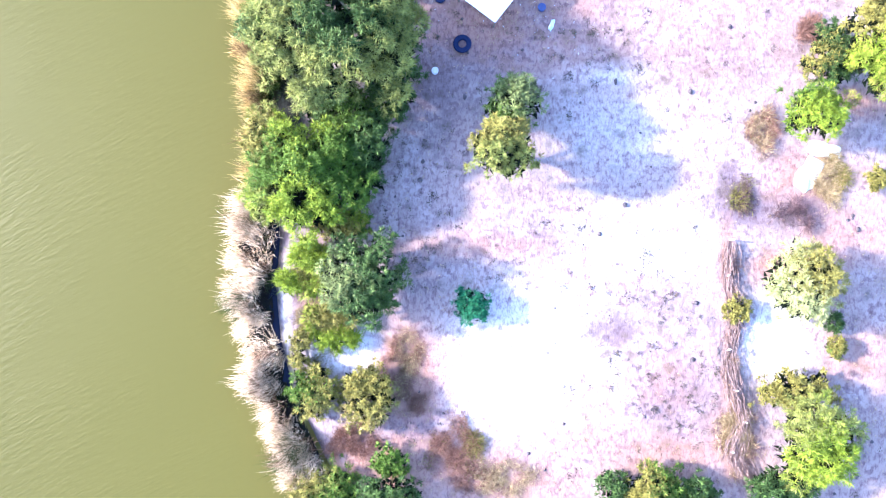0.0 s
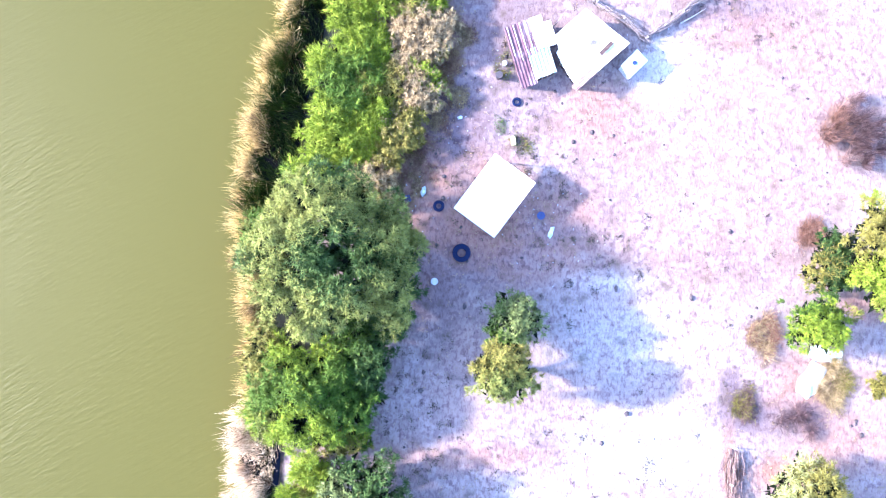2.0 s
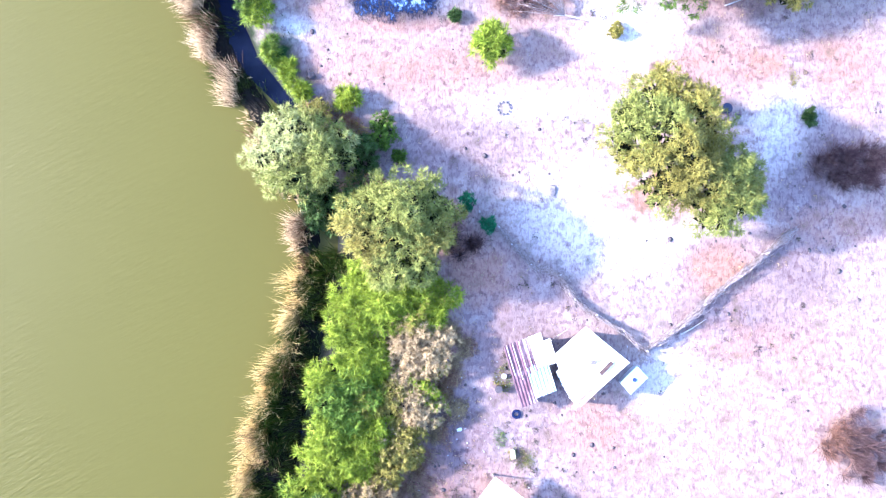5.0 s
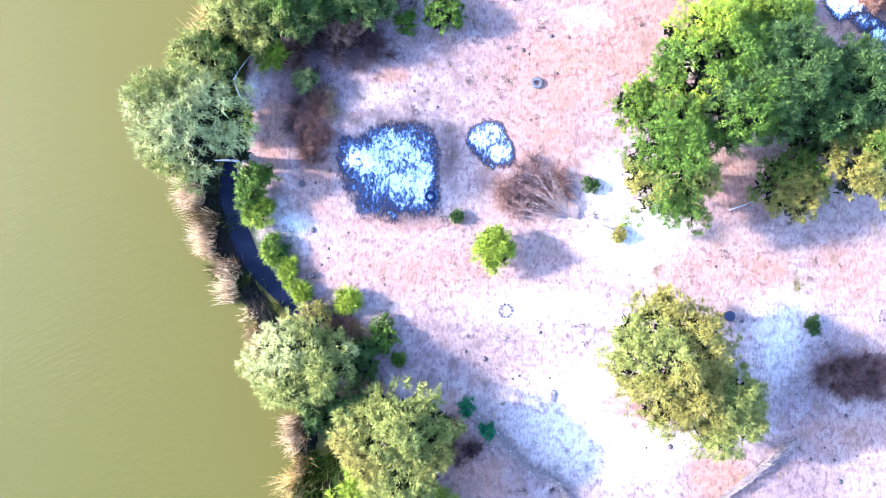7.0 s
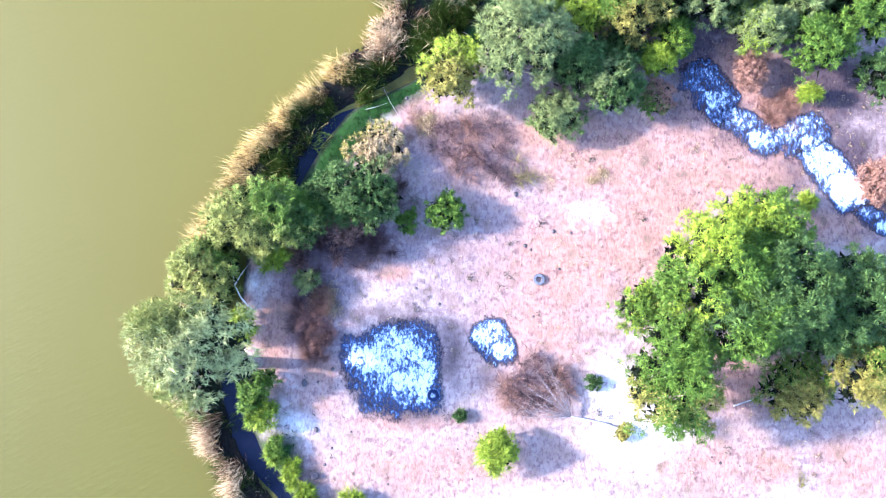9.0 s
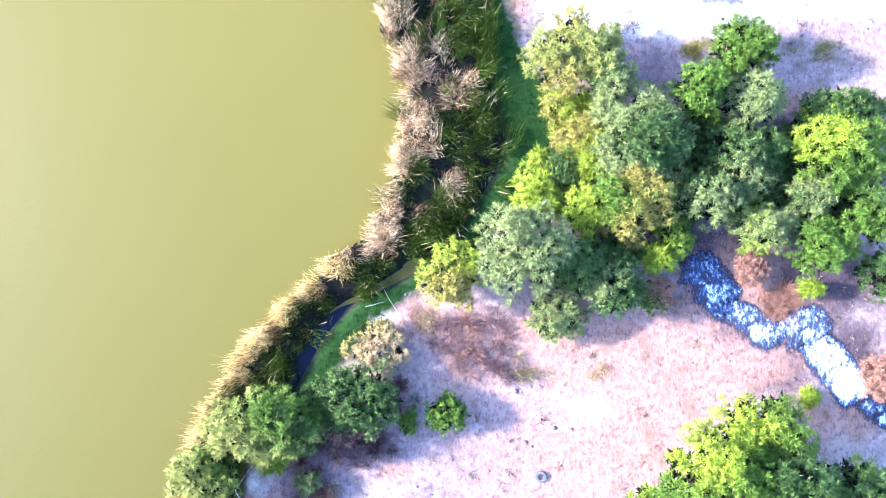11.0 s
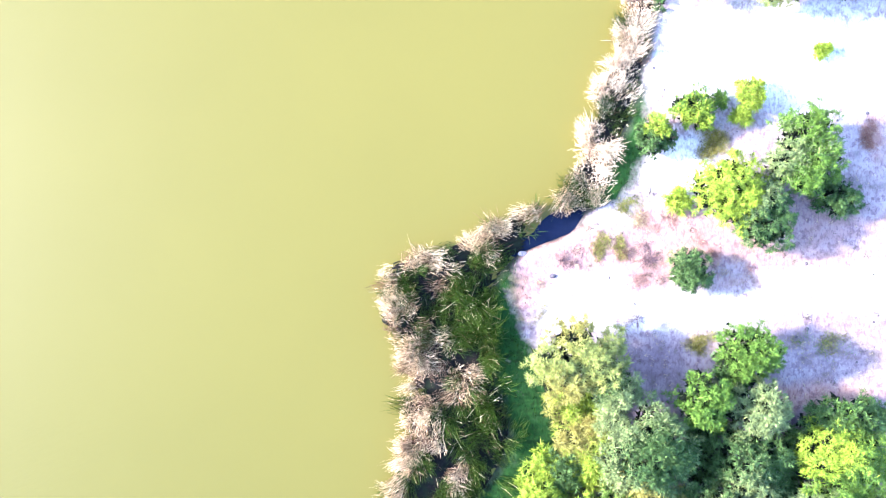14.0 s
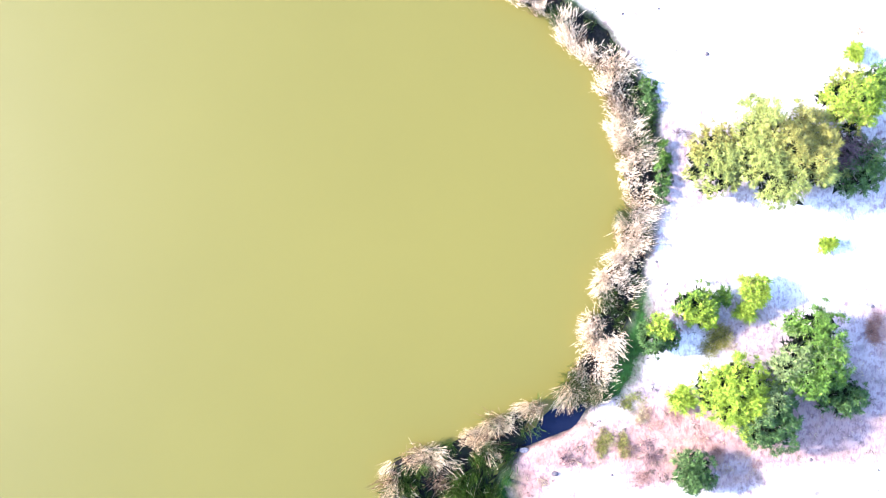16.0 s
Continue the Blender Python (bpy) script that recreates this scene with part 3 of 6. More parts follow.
# ---- builders ----
def part(name, mesh, mat, parent=None, label=""):
    if isinstance(mesh, bmesh.types.BMesh):
        bm, mesh = mesh, bpy.data.meshes.new(name)
        bm.to_mesh(mesh)
        bm.free()
    if not mesh.materials:
        mesh.materials.append(mat)
    ob = new(name, mesh)
    if parent:
        ob.parent = parent
    return tagged(ob, label)


def thing(name, x, y, z, label, category, group="", turn=0.0):
    ob = new(name)
    ob.empty_display_size = 0.2
    ob.matrix_basis = pose(x, y, z, 0, 0, turn)
    return tagged(ob, label, category, group)


def ground_at(x, y):
    return float(ground_height(np.array([x]), np.array([y]))[0])


def tube(bm, pts, radii, sides=6):
    rings = []
    for i, p in enumerate(pts):
        p = Vector(p)
        d = (Vector(pts[min(i + 1, len(pts) - 1)]) - Vector(pts[max(i - 1, 0)])).normalized()
        u = d.orthogonal().normalized()
        w = d.cross(u)
        rings.append([bm.verts.new(p + (u * math.cos(a) + w * math.sin(a)) * radii[i]) for a in (2 * math.pi * k / sides for k in range(sides))])
    for a, b in zip(rings, rings[1:]):
        for k in range(sides):
            bm.faces.new((a[k], a[(k + 1) % sides], b[(k + 1) % sides], b[k]))
    bm.faces.new(rings[0][::-1])
    bm.faces.new(rings[-1])
    return bm


SUNWARD = np.array([-0.72, 0.08, 0.62])  # leaves turn towards the light


def blades(rng, base, direction, length, width, droop=0.3, segments=1):
    """Leaves or blades: tapered strips from base along direction, drooping at the tip. Arrays of n x 3; returns points and quads."""
    n = len(base)
    d = direction / np.linalg.norm(direction, axis=1, keepdims=True)
    side = np.cross(d, rng.normal(size=(n, 3)) * 0.5 + SUNWARD)
    side /= np.linalg.norm(side, axis=1, keepdims=True) + 1e-9
    rows, k = [], segments + 1
    for j in range(k + 1):
        s = j / k
        p = base + d * (length * s)[:, None]
        p[:, 2] -= droop * length * s * s
        wd = width * ((0.35 if k > 1 else 1.0) if j == 0 else (0.12 if j == k else 1.0))
        rows.append(p - side * wd[:, None] / 2)
        rows.append(p + side * wd[:, None] / 2)
    co = np.stack(rows, 1).reshape(-1, 3)
    m = 2 * (k + 1)
    off = (np.arange(n) * m)[:, None]
    quads = np.concatenate([off + np.array([[2 * j, 2 * j + 1, 2 * j + 3, 2 * j + 2]]) for j in range(k)], 0)
    return co, quads


def leaves(rng, base, direction, length, width, face=None):
    """Narrow pointed leaves: a long triangle each."""
    n = len(base)
    d = direction / (np.linalg.norm(direction, axis=1, keepdims=True) + 1e-9)
    side = np.cross(d, rng.normal(size=(n, 3)) if face is None else face)
    side /= np.linalg.norm(side, axis=1, keepdims=True) + 1e-9
    tip = base + d * length[:, None]
    tip[:, 2] -= 0.2 * length
    half = side * (width / 2)[:, None]
    co = np.stack([base - half, base + half, tip], 1).reshape(-1, 3)
    return co, np.arange(3 * n).reshape(-1, 3)


def unit(v):
    return v / (np.linalg.norm(v, axis=1, keepdims=True) + 1e-9)


def crown_mesh(rng, rx, ry, h, low, density, leaf, shaggy):
    """Leaf sprays on many small lobes that cover an uneven dome, round a core coloured near-black as inner shade."""
    area = rx * ry
    r_mean = math.sqrt(area)
    knob = min(0.55, max(0.14, 0.23 * r_mean))
    lobes = int(1.7 * area / knob ** 2) + 8
    i = np.arange(lobes)
    a = i * 2.39996 + rng.uniform(0, 6.28) + rng.normal(size=lobes) * 0.16
    d = np.clip(np.sqrt((i + 0.5) / lobes) * 0.95 + rng.normal(size=lobes) * 0.04, 0, 0.97)
    wob = 1 + 0.08 * np.sin(3 * a + rng.uniform(0, 6)) + 0.07 * np.sin(5 * a + rng.uniform(0, 6)) + 0.04 * np.sin(9 * a + rng.uniform(0, 6))
    x, y = rx * d * wob * np.cos(a), ry * d * wob * np.sin(a)
    top = np.sqrt(np.maximum(0.02, 1 - d ** 2.3))
    mass = np.sin(x * 1.75 + rng.uniform(0, 6)) * np.sin(y * 1.75 + rng.uniform(0, 6)) + 0.5 * np.sin(x * 3.1 + 2.3 * y + rng.uniform(0, 6))
    zc = low + (h - low - 0.7 * knob) * top * np.clip(0.86 + 0.12 * min(r_mean / 1.8, 1.2) * mass + rng.normal(size=lobes) * 0.05, 0.45, 1.0)
    cs = np.stack([x, y, zc], 1)
    rs = knob * rng.uniform(0.7, 1.3, lobes)
    # twig ends on the lobes
    m = int(84 * area * density) + 30
    pick = rng.choice(lobes, size=m, p=rs ** 2 / np.sum(rs ** 2))
    u = unit(rng.normal(size=(m, 3)) + np.array([0, 0, 0.5]))
    u[:, 2] = np.where(u[:, 2] < -0.2, -u[:, 2], u[:, 2])
    ends = cs[pick] + u * (rs[pick] * rng.uniform(0.86, 1.08, m))[:, None]
    ends[:, 2] = np.maximum(ends[:, 2], 0.05)
    per = 34
    base = np.repeat(ends, per, 0)
    out = unit(rng.normal(size=base.shape) + np.repeat(u, per, 0) * 0.5)
    spread = (rng.uniform(0.01, 0.20, len(base)) * min(1.0, 0.45 + 0.2 * r_mean))[:, None]
    ln = 1.16 * leaf * rng.uniform(0.6, 1.4, len(base))
    co, quads = leaves(rng, base + out * spread, out * 0.8 + np.repeat(u, per, 0) * 0.3 + rng.normal(size=base.shape) * 0.4, ln, ln * shaggy, np.repeat(u, per, 0) * 0.9 + SUNWARD * 0.7 + rng.normal(size=base.shape) * 0.3)
    # the core, its near-black colour painted as the shade inside the crown
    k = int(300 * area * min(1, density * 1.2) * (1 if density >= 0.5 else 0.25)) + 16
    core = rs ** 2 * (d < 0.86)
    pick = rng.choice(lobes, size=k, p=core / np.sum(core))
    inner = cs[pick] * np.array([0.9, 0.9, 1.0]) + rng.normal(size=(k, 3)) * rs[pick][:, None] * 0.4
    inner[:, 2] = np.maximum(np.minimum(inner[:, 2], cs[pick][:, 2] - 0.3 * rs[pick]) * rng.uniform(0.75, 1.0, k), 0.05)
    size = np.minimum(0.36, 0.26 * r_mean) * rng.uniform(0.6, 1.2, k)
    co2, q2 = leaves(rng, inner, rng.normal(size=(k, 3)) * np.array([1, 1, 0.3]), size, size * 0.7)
    return np.concatenate([co, co2]), np.concatenate([quads, q2 + len(co)]), cs, len(quads)


def weed_mesh(rng, rx, ry, h, density):
    """A patch of dry weeds: thin upright blades, thinning out towards an uneven edge."""
    n = int(3600 * rx * ry * density) + 40
    a, r = rng.uniform(0, 6.28, n), np.sqrt(rng.uniform(0, 1, n)) * rng.uniform(0.55, 1.05, n)
    r *= 1 + 0.18 * np.sin(3 * a + rng.uniform(0, 6)) + 0.12 * np.sin(5 * a + rng.uniform(0, 6))
    base = np.stack([rx * r * np.cos(a), ry * r * np.sin(a), np.full(n, -0.03)], 1)
    tuft = 0.6 + 0.5 * np.sin(base[:, 0] * 3.3 + rng.uniform(0, 6)) * np.sin(base[:, 1] * 2.9 + rng.uniform(0, 6))
    d = np.concatenate([rng.normal(size=(n, 2)) * 0.85, np.ones((n, 1))], 1)
    return blades(rng, base, d, h * rng.uniform(0.35, 0.95, n) * np.clip(tuft, 0.25, 1.1), rng.uniform(0.014, 0.040, n), 0.3, 0)


def twig_mesh(rng, rx, ry, h, density):
    """A dead bush: bare curved twigs that spread from a few stems and fork."""
    n = int(900 * rx * ry * density) + 60
    stems = max(5, int(9 * rx * ry))
    sa, sr = rng.uniform(0, 6.28, stems), np.sqrt(rng.uniform(0, 0.8, stems))
    sr *= 1 + 0.15 * np.sin(3 * sa + rng.uniform(0, 6))
    hub = np.stack([rx * sr * np.cos(sa), ry * sr * np.sin(sa), np.full(stems, 0.02)], 1)
    pick = rng.integers(0, stems, n)
    tip = hub[pick] + rng.normal(size=(n, 3)) * np.array([0.40, 0.40, 0.0]) * min(1.0, 0.4 + 0.4 * rx)
    tip[:, 2] = h * rng.uniform(0.2, 1.0, n) * (1.05 - 0.5 * sr[pick])
    start = hub[pick] + (tip - hub[pick]) * rng.uniform(0, 0.5, n)[:, None]
    way = tip - start + rng.normal(size=(n, 3)) * 0.08
    co, q = blades(rng, start, way + np.array([0, 0, 0.25 * h]), np.linalg.norm(way, axis=1), rng.uniform(0.010, 0.026, n), 0.2, 1)
    return co, q


COUNT = [0]
KIND_WORDS = {
    "willow": ("grey-green feathery riverside tree with a broad crown", "tree"),
    "deep": ("dark green densely leaved tree on dry soil", "tree"),
    "lime": ("bright yellow-green leafy shrub", "shrub"),
    "green": ("mid green leafy shrub with clumped foliage", "shrub"),
    "olive": ("dusty olive-yellow half-dry shrub", "shrub"),
    "silver": ("pale silvery green tree with fine leaves", "tree"),
    "straw": ("low straw-coloured clump of dry weeds", "dry shrub"),
    "rust": ("rusty brown withered bush", "dry shrub"),
    "twig": ("leafless tangle of dead brown twigs", "dead bush"),
    "pale": ("pale silvery green tree with feathery leaves", "tree"),
    "teal": ("round blue-green bush on pale sand", "shrub"),
}


def tree(x, y, rx, ry, h, kind, second="", density=100, leaf=0.15, shaggy=0.24, lean=(0.0, 0.0), label="", base_at=0.0):
    """A tree or bush: a tapered trunk that forks into limbs, and a crown of leaf sprays on lobes."""
    COUNT[0] += 1
    rng = np.random.default_rng(1000 + COUNT[0])
    z0 = ground_at(x, y)
    words, cat = KIND_WORDS[kind]
    big = h >= 2.8
    if big:
        cat, name = "tree", "tree"
    else:
        name = "dead_bush" if kind in ("twig", "rust") else "shrub"
        cat = {"tree": "shrub"}.get(cat, cat)
        words = words.replace("tree", "shrub")
    if h < 0.38 and kind in ("green", "teal", "lime"):
        words, cat = "low flush of green grass on dry soil", "grass"
    ob = thing(name, x, y, z0, label or words, cat)
    low = (base_at or 0.20) * h if big else 0.05 * h
    if kind in ("silver", "willow", "pale"):
        leaf, shaggy = 0.20, 0.155
    elif h >= 2.8:
        leaf, shaggy = 0.17, 0.20
    elif kind == "lime":
        leaf, shaggy = 0.30, 0.11
    if kind == "twig" or (kind in ("straw", "rust") and h < 1.25) or (kind == "olive" and h < 1.15 and density <= 60) or h < 0.38:
        bare = kind == "twig"
        co, quads = (twig_mesh if bare else weed_mesh)(rng, rx, ry, h, max(density, 24) / 100)
        me = from_arrays("twig_tangle" if bare else "weed_tuft", co, quads)
        me.materials.append(LEAF[kind])
        me.materials.append(LEAF[second or kind])
        n = len(co) // (6 if bare else 4)
        f = np.sin(co[::6 if bare else 4, 0] * 1.7 + COUNT[0]) + rng.normal(size=n) * 0.6
        me.polygons.foreach_set("material_index", np.tile((f > 0.6).astype(np.int32), 2 if bare else 1))
        tagged(part("twig_tangle" if bare else "weed_tuft", me, LEAF[kind], ob), kind="stuff")
        return ob
    co, quads, cs, outside = crown_mesh(rng, rx, ry, h, low, density / 100, leaf, shaggy)
    co[:, :2] += (co[:, 2:3] / h) * np.array([lean])
    me = from_arrays("crown", co, quads)
    for m in (LEAF[kind], LEAF[second or kind], CORE_SHADE):
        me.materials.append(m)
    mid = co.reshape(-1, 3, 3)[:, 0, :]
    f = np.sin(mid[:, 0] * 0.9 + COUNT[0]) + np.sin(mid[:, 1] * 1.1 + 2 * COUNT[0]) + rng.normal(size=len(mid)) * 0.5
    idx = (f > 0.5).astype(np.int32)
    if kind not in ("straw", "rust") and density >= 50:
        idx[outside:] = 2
    me.polygons.foreach_set("material_index", idx)
    part("crown", me, LEAF[kind], ob)
    bm = bmesh.new()
    tr = 0.035 * h + 0.03
    fork = Vector((lean[0] * 0.3, lean[1] * 0.3, low * 0.9 + 0.1))
    tube(bm, [(0, 0, -0.15), fork * 0.5 + Vector((rng.normal() * 0.05, rng.normal() * 0.05, 0)), fork], [tr * 1.3, tr, tr * 0.8], 7)
    for i in rng.permutation(len(cs))[: (9 if big else 5)]:
        c = Vector(cs[i]) + Vector((lean[0], lean[1], 0)) * (cs[i][2] / h)
        m = fork.lerp(c, 0.5) + Vector((rng.normal(), rng.normal(), rng.normal())) * 0.08 * h
        tube(bm, [fork, m, c], [tr * 0.55, tr * 0.35, tr * 0.12], 5)
    part("trunk" if big else "stem", bm, BARK, ob)
    return ob


def reed_belt(name, y0, y1, mats, label, front, tall, back=0.4, green=0.15, gaps=0.2, fan=0.5, reach=1.0, edge=0.55, back_tall=0.62, brown=0.18):
    """Reeds in the shallows: fanned clumps of dry blades in a front belt of the given width, sparse green blades behind it."""
    rng = np.random.default_rng(int(abs(y0) * 7) + 5)
    yy = np.linspace(y0, y1, 300)
    wide = np.maximum((bank(yy) - outer(yy)) * reach, 0.5)
    n = int((y1 - y0) * np.mean(wide) * 7.2)
    cy = rng.uniform(y0, y1, n)
    cs = np.where(rng.random(n) < 0.3, rng.uniform(0, 0.25, n), rng.uniform(0, 1, n))
    across = np.maximum((bank(cy) - outer(cy)) * reach - edge, 0.3)
    dist = cs * across
    cx = outer(cy) + edge + dist + 0.22 * np.sin(cy * 2.3) + 0.14 * np.sin(cy * 5.1 + 1)
    inlet = (cy > 82.2) & (cy < 85.0) & (cx > 5.2 + 0.6 * (cy - 84)) & (cx < 8.8)
    lump = np.sin(cy * 2.2 + 1.7 * cx + 1.2 * np.sin(cy * 0.9)) + np.sin(cy * 1.2 - 2.3 * cx + 2 + 1.5 * np.sin(cx * 1.1))
    wave = front * (1 + 0.30 * np.sin(cy * 1.1) + 0.22 * np.sin(cy * 2.9 + 1))
    behind = np.clip((dist - wave) / 0.5, 0, 1)
    keep = (rng.random(n) < (1 - behind) * (1 - gaps + gaps * lump) + behind * back) & ~inlet
    cx, cy, dist, lump, behind = (v[keep] for v in (cx, cy, dist, lump, behind))
    n = len(cx)
    tuft = 1.1 * np.sin(cy * 1.7 - 1.5 * cx) + 0.8 * np.sin(cy * 0.7 + 2.1 * cx) + rng.normal(size=n) * 0.5
    is_green = (behind > 0.5) | ((tuft > 1.7 - 3.2 * green) & (rng.random(n) < 0.94))
    each = 72
    rep = lambda v: np.repeat(v, each, 0)
    m = n * each
    lean_to = rng.uniform(0, 6.28, n)
    lean = np.stack([np.cos(lean_to), np.sin(lean_to)], 1) * (0.6 * fan * rng.uniform(0.2, 1.0, n))[:, None] - np.exp(-dist / 0.5)[:, None] * np.array([0.30, 0.0])
    ang, rad = rng.uniform(0, 6.28, m), np.sqrt(rng.uniform(0, 1, m))
    ray = np.stack([np.cos(ang), np.sin(ang)], 1)
    size = rep(rng.uniform(0.30, 0.62, n))
    base = np.concatenate([np.stack([rep(cx), rep(cy)], 1) + ray * (size * rad)[:, None], np.full((m, 1), WATER - 0.1)], 1)
    d = np.concatenate([rep(lean) * 1.4 + rng.normal(size=(m, 2)) * 0.17, np.ones((m, 1))], 1)
    clump_h = tall * np.clip(0.72 + 0.20 * lump + rng.normal(size=n) * 0.14, 0.25, 1.15) * np.where(behind > 0.5, back_tall, 1.0)
    length = rep(clump_h) * rng.uniform(0.6, 1.0, m)
    co, quads = blades(rng, base, d, length, rng.uniform(0.014, 0.034, m), 0.12, 1)
    me = from_arrays(name, co, quads)
    for mat in (*mats, REED_BROWN):
        me.materials.append(mat)
    worn = rng.random(n) < brown + 0.2 * np.sin(cy * 2.6 + 1.9 * cx)
    which = np.where(rep(is_green) ^ (rng.random(m) < 0.05), 1, np.where(rep(worn) & (rng.random(m) < 0.8), 2, 0)).astype(np.int32)
    me.polygons.foreach_set("material_index", np.tile(which, 2))
    # Uneven sheet added under the blades, painted as the shade in their gaps.
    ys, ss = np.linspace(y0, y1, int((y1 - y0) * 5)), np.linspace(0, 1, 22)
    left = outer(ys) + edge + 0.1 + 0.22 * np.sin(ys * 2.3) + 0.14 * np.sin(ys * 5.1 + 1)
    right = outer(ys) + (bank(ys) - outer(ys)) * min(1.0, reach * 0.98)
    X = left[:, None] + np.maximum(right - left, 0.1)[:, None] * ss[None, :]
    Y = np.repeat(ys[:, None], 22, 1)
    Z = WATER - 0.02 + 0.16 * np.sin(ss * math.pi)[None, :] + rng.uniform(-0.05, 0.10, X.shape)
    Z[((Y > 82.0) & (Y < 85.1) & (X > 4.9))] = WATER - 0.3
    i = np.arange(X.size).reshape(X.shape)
    mat_me = from_arrays("reed_gap_shade", np.stack([X, Y, Z], -1).reshape(-1, 3), np.stack([i[:-1, :-1], i[:-1, 1:], i[1:, 1:], i[1:, :-1]], -1).reshape(-1, 4))
    mat_me.materials.append(REED_SHADE)
    tagged(new("reed_gap_shade", mat_me), "near-black sheet painted as the shade between reeds", "reed litter", kind="stuff")
    return tagged(new(name, me), label, "reeds", kind="stuff")


# ---- plants along the river bank ----
tree(-5.65, 13.21, 4.82, 4.63, 6.9, "willow", "deep", label="large grey-green tree overhanging the river bank")
tree(-6.99, 5.58, 3.46, 3.19, 3.4, "green", "lime")
tree(-4.52, 3.00, 0.72, 0.72, 1.1, "green")
tree(-3.95, 0.05, 2.25, 2.45, 3.5, "deep", "silver")
tree(-7.14, 1.31, 1.04, 0.91, 1.3, "lime")
tree(-8.24, -0.34, 0.65, 0.72, 0.9, "lime")
tree(-5.95, -2.14, 1.47, 0.85, 1.0, "lime", "olive")
tree(1.94, -1.44, 1.01, 1.01, 1.4, "teal")
tree(4.90, 19.30, 0.80, 1.20, 0.35, "olive", "twig", density=40)
tree(-6.80, -6.35, 1.37, 1.56, 1.5, "olive", "green")
tree(-3.89, -6.62, 1.50, 1.89, 1.7, "olive", "straw")
tree(-7.67, -4.05, 0.52, 1.30, 0.9, "olive")
tree(-4.61, -9.17, 1.63, 0.98, 1.0, "rust")
tree(-1.68, -4.63, 1.47, 1.79, 0.7, "rust", "straw", density=90)
tree(-2.56, -10.24, 1.04, 0.91, 1.1, "green")
tree(-6.07, -11.68, 2.44, 1.30, 2.1, "green", "olive")
tree(-2.51, -11.80, 1.79, 1.04, 2.1, "deep")
tree(1.03, -9.30, 1.79, 1.96, 0.8, "rust", "olive", density=80)
tree(2.15, -11.16, 1.63, 1.04, 0.8, "rust", "straw", density=50)
tree(4.19, -11.14, 1.63, 1.30, 0.7, "straw", density=45)
tree(-9.47, 7.45, 1.24, 1.96, 3.0, "olive", "willow")
tree(-4.22, 7.95, 1.76, 2.02, 3.1, "deep", "green")
tree(-9.43, 4.51, 1.37, 1.50, 3.0, "willow", "lime")
tree(-2.70, 10.88, 1.43, 2.28, 3.2, "deep")
tree(-5.47, 3.03, 1.63, 0.85, 1.6, "olive", "lime")
tree(-10.20, 14.62, 1.04, 1.63, 3.0, "olive", "green")
tree(-6.42, -4.68, 0.78, 0.59, 0.6, "olive", density=60)
# Shrub added to darken a gap between the bank trees.
tree(-5.79, 9.77, 2.02, 1.63, 1.5, "deep", density=60, label="dark green shrub added as the shade between taller trees")
tree(-6.92, -0.01, 1.11, 0.98, 0.7, "lime", "olive", density=70)
tree(-5.74, -3.35, 1.50, 0.72, 0.7, "lime", "olive", density=70)
tree(-7.40, -2.17, 0.85, 0.98, 0.6, "straw", "olive", density=60)
# the clearing beside it
tree(4.05, 9.55, 1.50, 1.50, 3.8, "green", "silver")
tree(3.45, 7.00, 1.75, 1.70, 4.8, "olive", "willow")
tree(9.75, -11.36, 0.85, 0.98, 1.6, "deep")
tree(12.02, -11.47, 1.96, 1.30, 2.0, "green", "olive")
tree(14.34, -11.76, 1.17, 1.04, 1.8, "deep")
tree(18.99, -11.42, 1.83, 1.17, 2.0, "deep", "green")
tree(19.95, -0.02, 2.02, 2.15, 3.2, "pale", "olive", density=80)
tree(20.52, -8.63, 2.10, 2.60, 3.4, "willow", "lime")
tree(19.88, -5.96, 2.28, 1.17, 1.8, "olive", density=60)
tree(22.13, -2.23, 0.39, 0.59, 0.8, "deep")
tree(22.22, -3.65, 0.59, 0.65, 0.8, "olive", "green")
tree(16.87, -8.37, 1.17, 1.63, 1.1, "straw", "rust")
tree(16.76, -1.65, 0.65, 0.78, 0.8, "olive")
tree(20.40, 9.27, 1.70, 1.47, 3.6, "green", "lime")
tree(18.30, 8.57, 1.04, 1.30, 1.1, "rust", "straw")
tree(23.52, 12.88, 1.89, 3.26, 5.0, "lime", "olive")
tree(21.69, 12.63, 1.37, 1.89, 2.5, "deep", "olive")
tree(21.30, 14.27, 1.11, 0.85, 1.1, "rust", "twig")
tree(22.15, 5.89, 1.17, 1.56, 1.1, "straw", "olive")
tree(17.09, 4.79, 0.91, 1.17, 1.0, "olive", "twig", density=50)
tree(20.02, 3.68, 1.43, 1.17, 0.8, "twig", density=60)
tree(24.63, 5.82, 0.46, 0.72, 0.8, "olive")
tree(23.47, 19.93, 1.96, 2.22, 2.0, "twig", "rust", density=130, label="round brown leafless bush on pale grass")
for x, y, ry in ((16.50, 0.90, 1.20), (16.55, -2.60, 1.40), (16.45, -5.10, 1.30), (16.90, -7.20, 1.30), (17.00, -10.00, 1.30)):
    tree(x, y, 0.60, ry, 0.6, "rust", "straw", density=45, label="brown withered weeds along a row of brushwood")
# scrub between the huts and the river
tree(-7.32, 36.48, 3.10, 2.44, 5.1, "willow", "pale")
tree(-1.94, 32.37, 3.19, 3.26, 4.8, "willow", "olive", label="pale olive-grey tree with fine leaves beside brushwood")
tree(-2.57, 28.99, 3.13, 2.41, 1.7, "lime", "olive")
tree(-4.88, 27.13, 1.30, 1.70, 1.5, "lime", "lime")
tree(-5.11, 23.18, 2.02, 2.41, 1.6, "lime", "green")
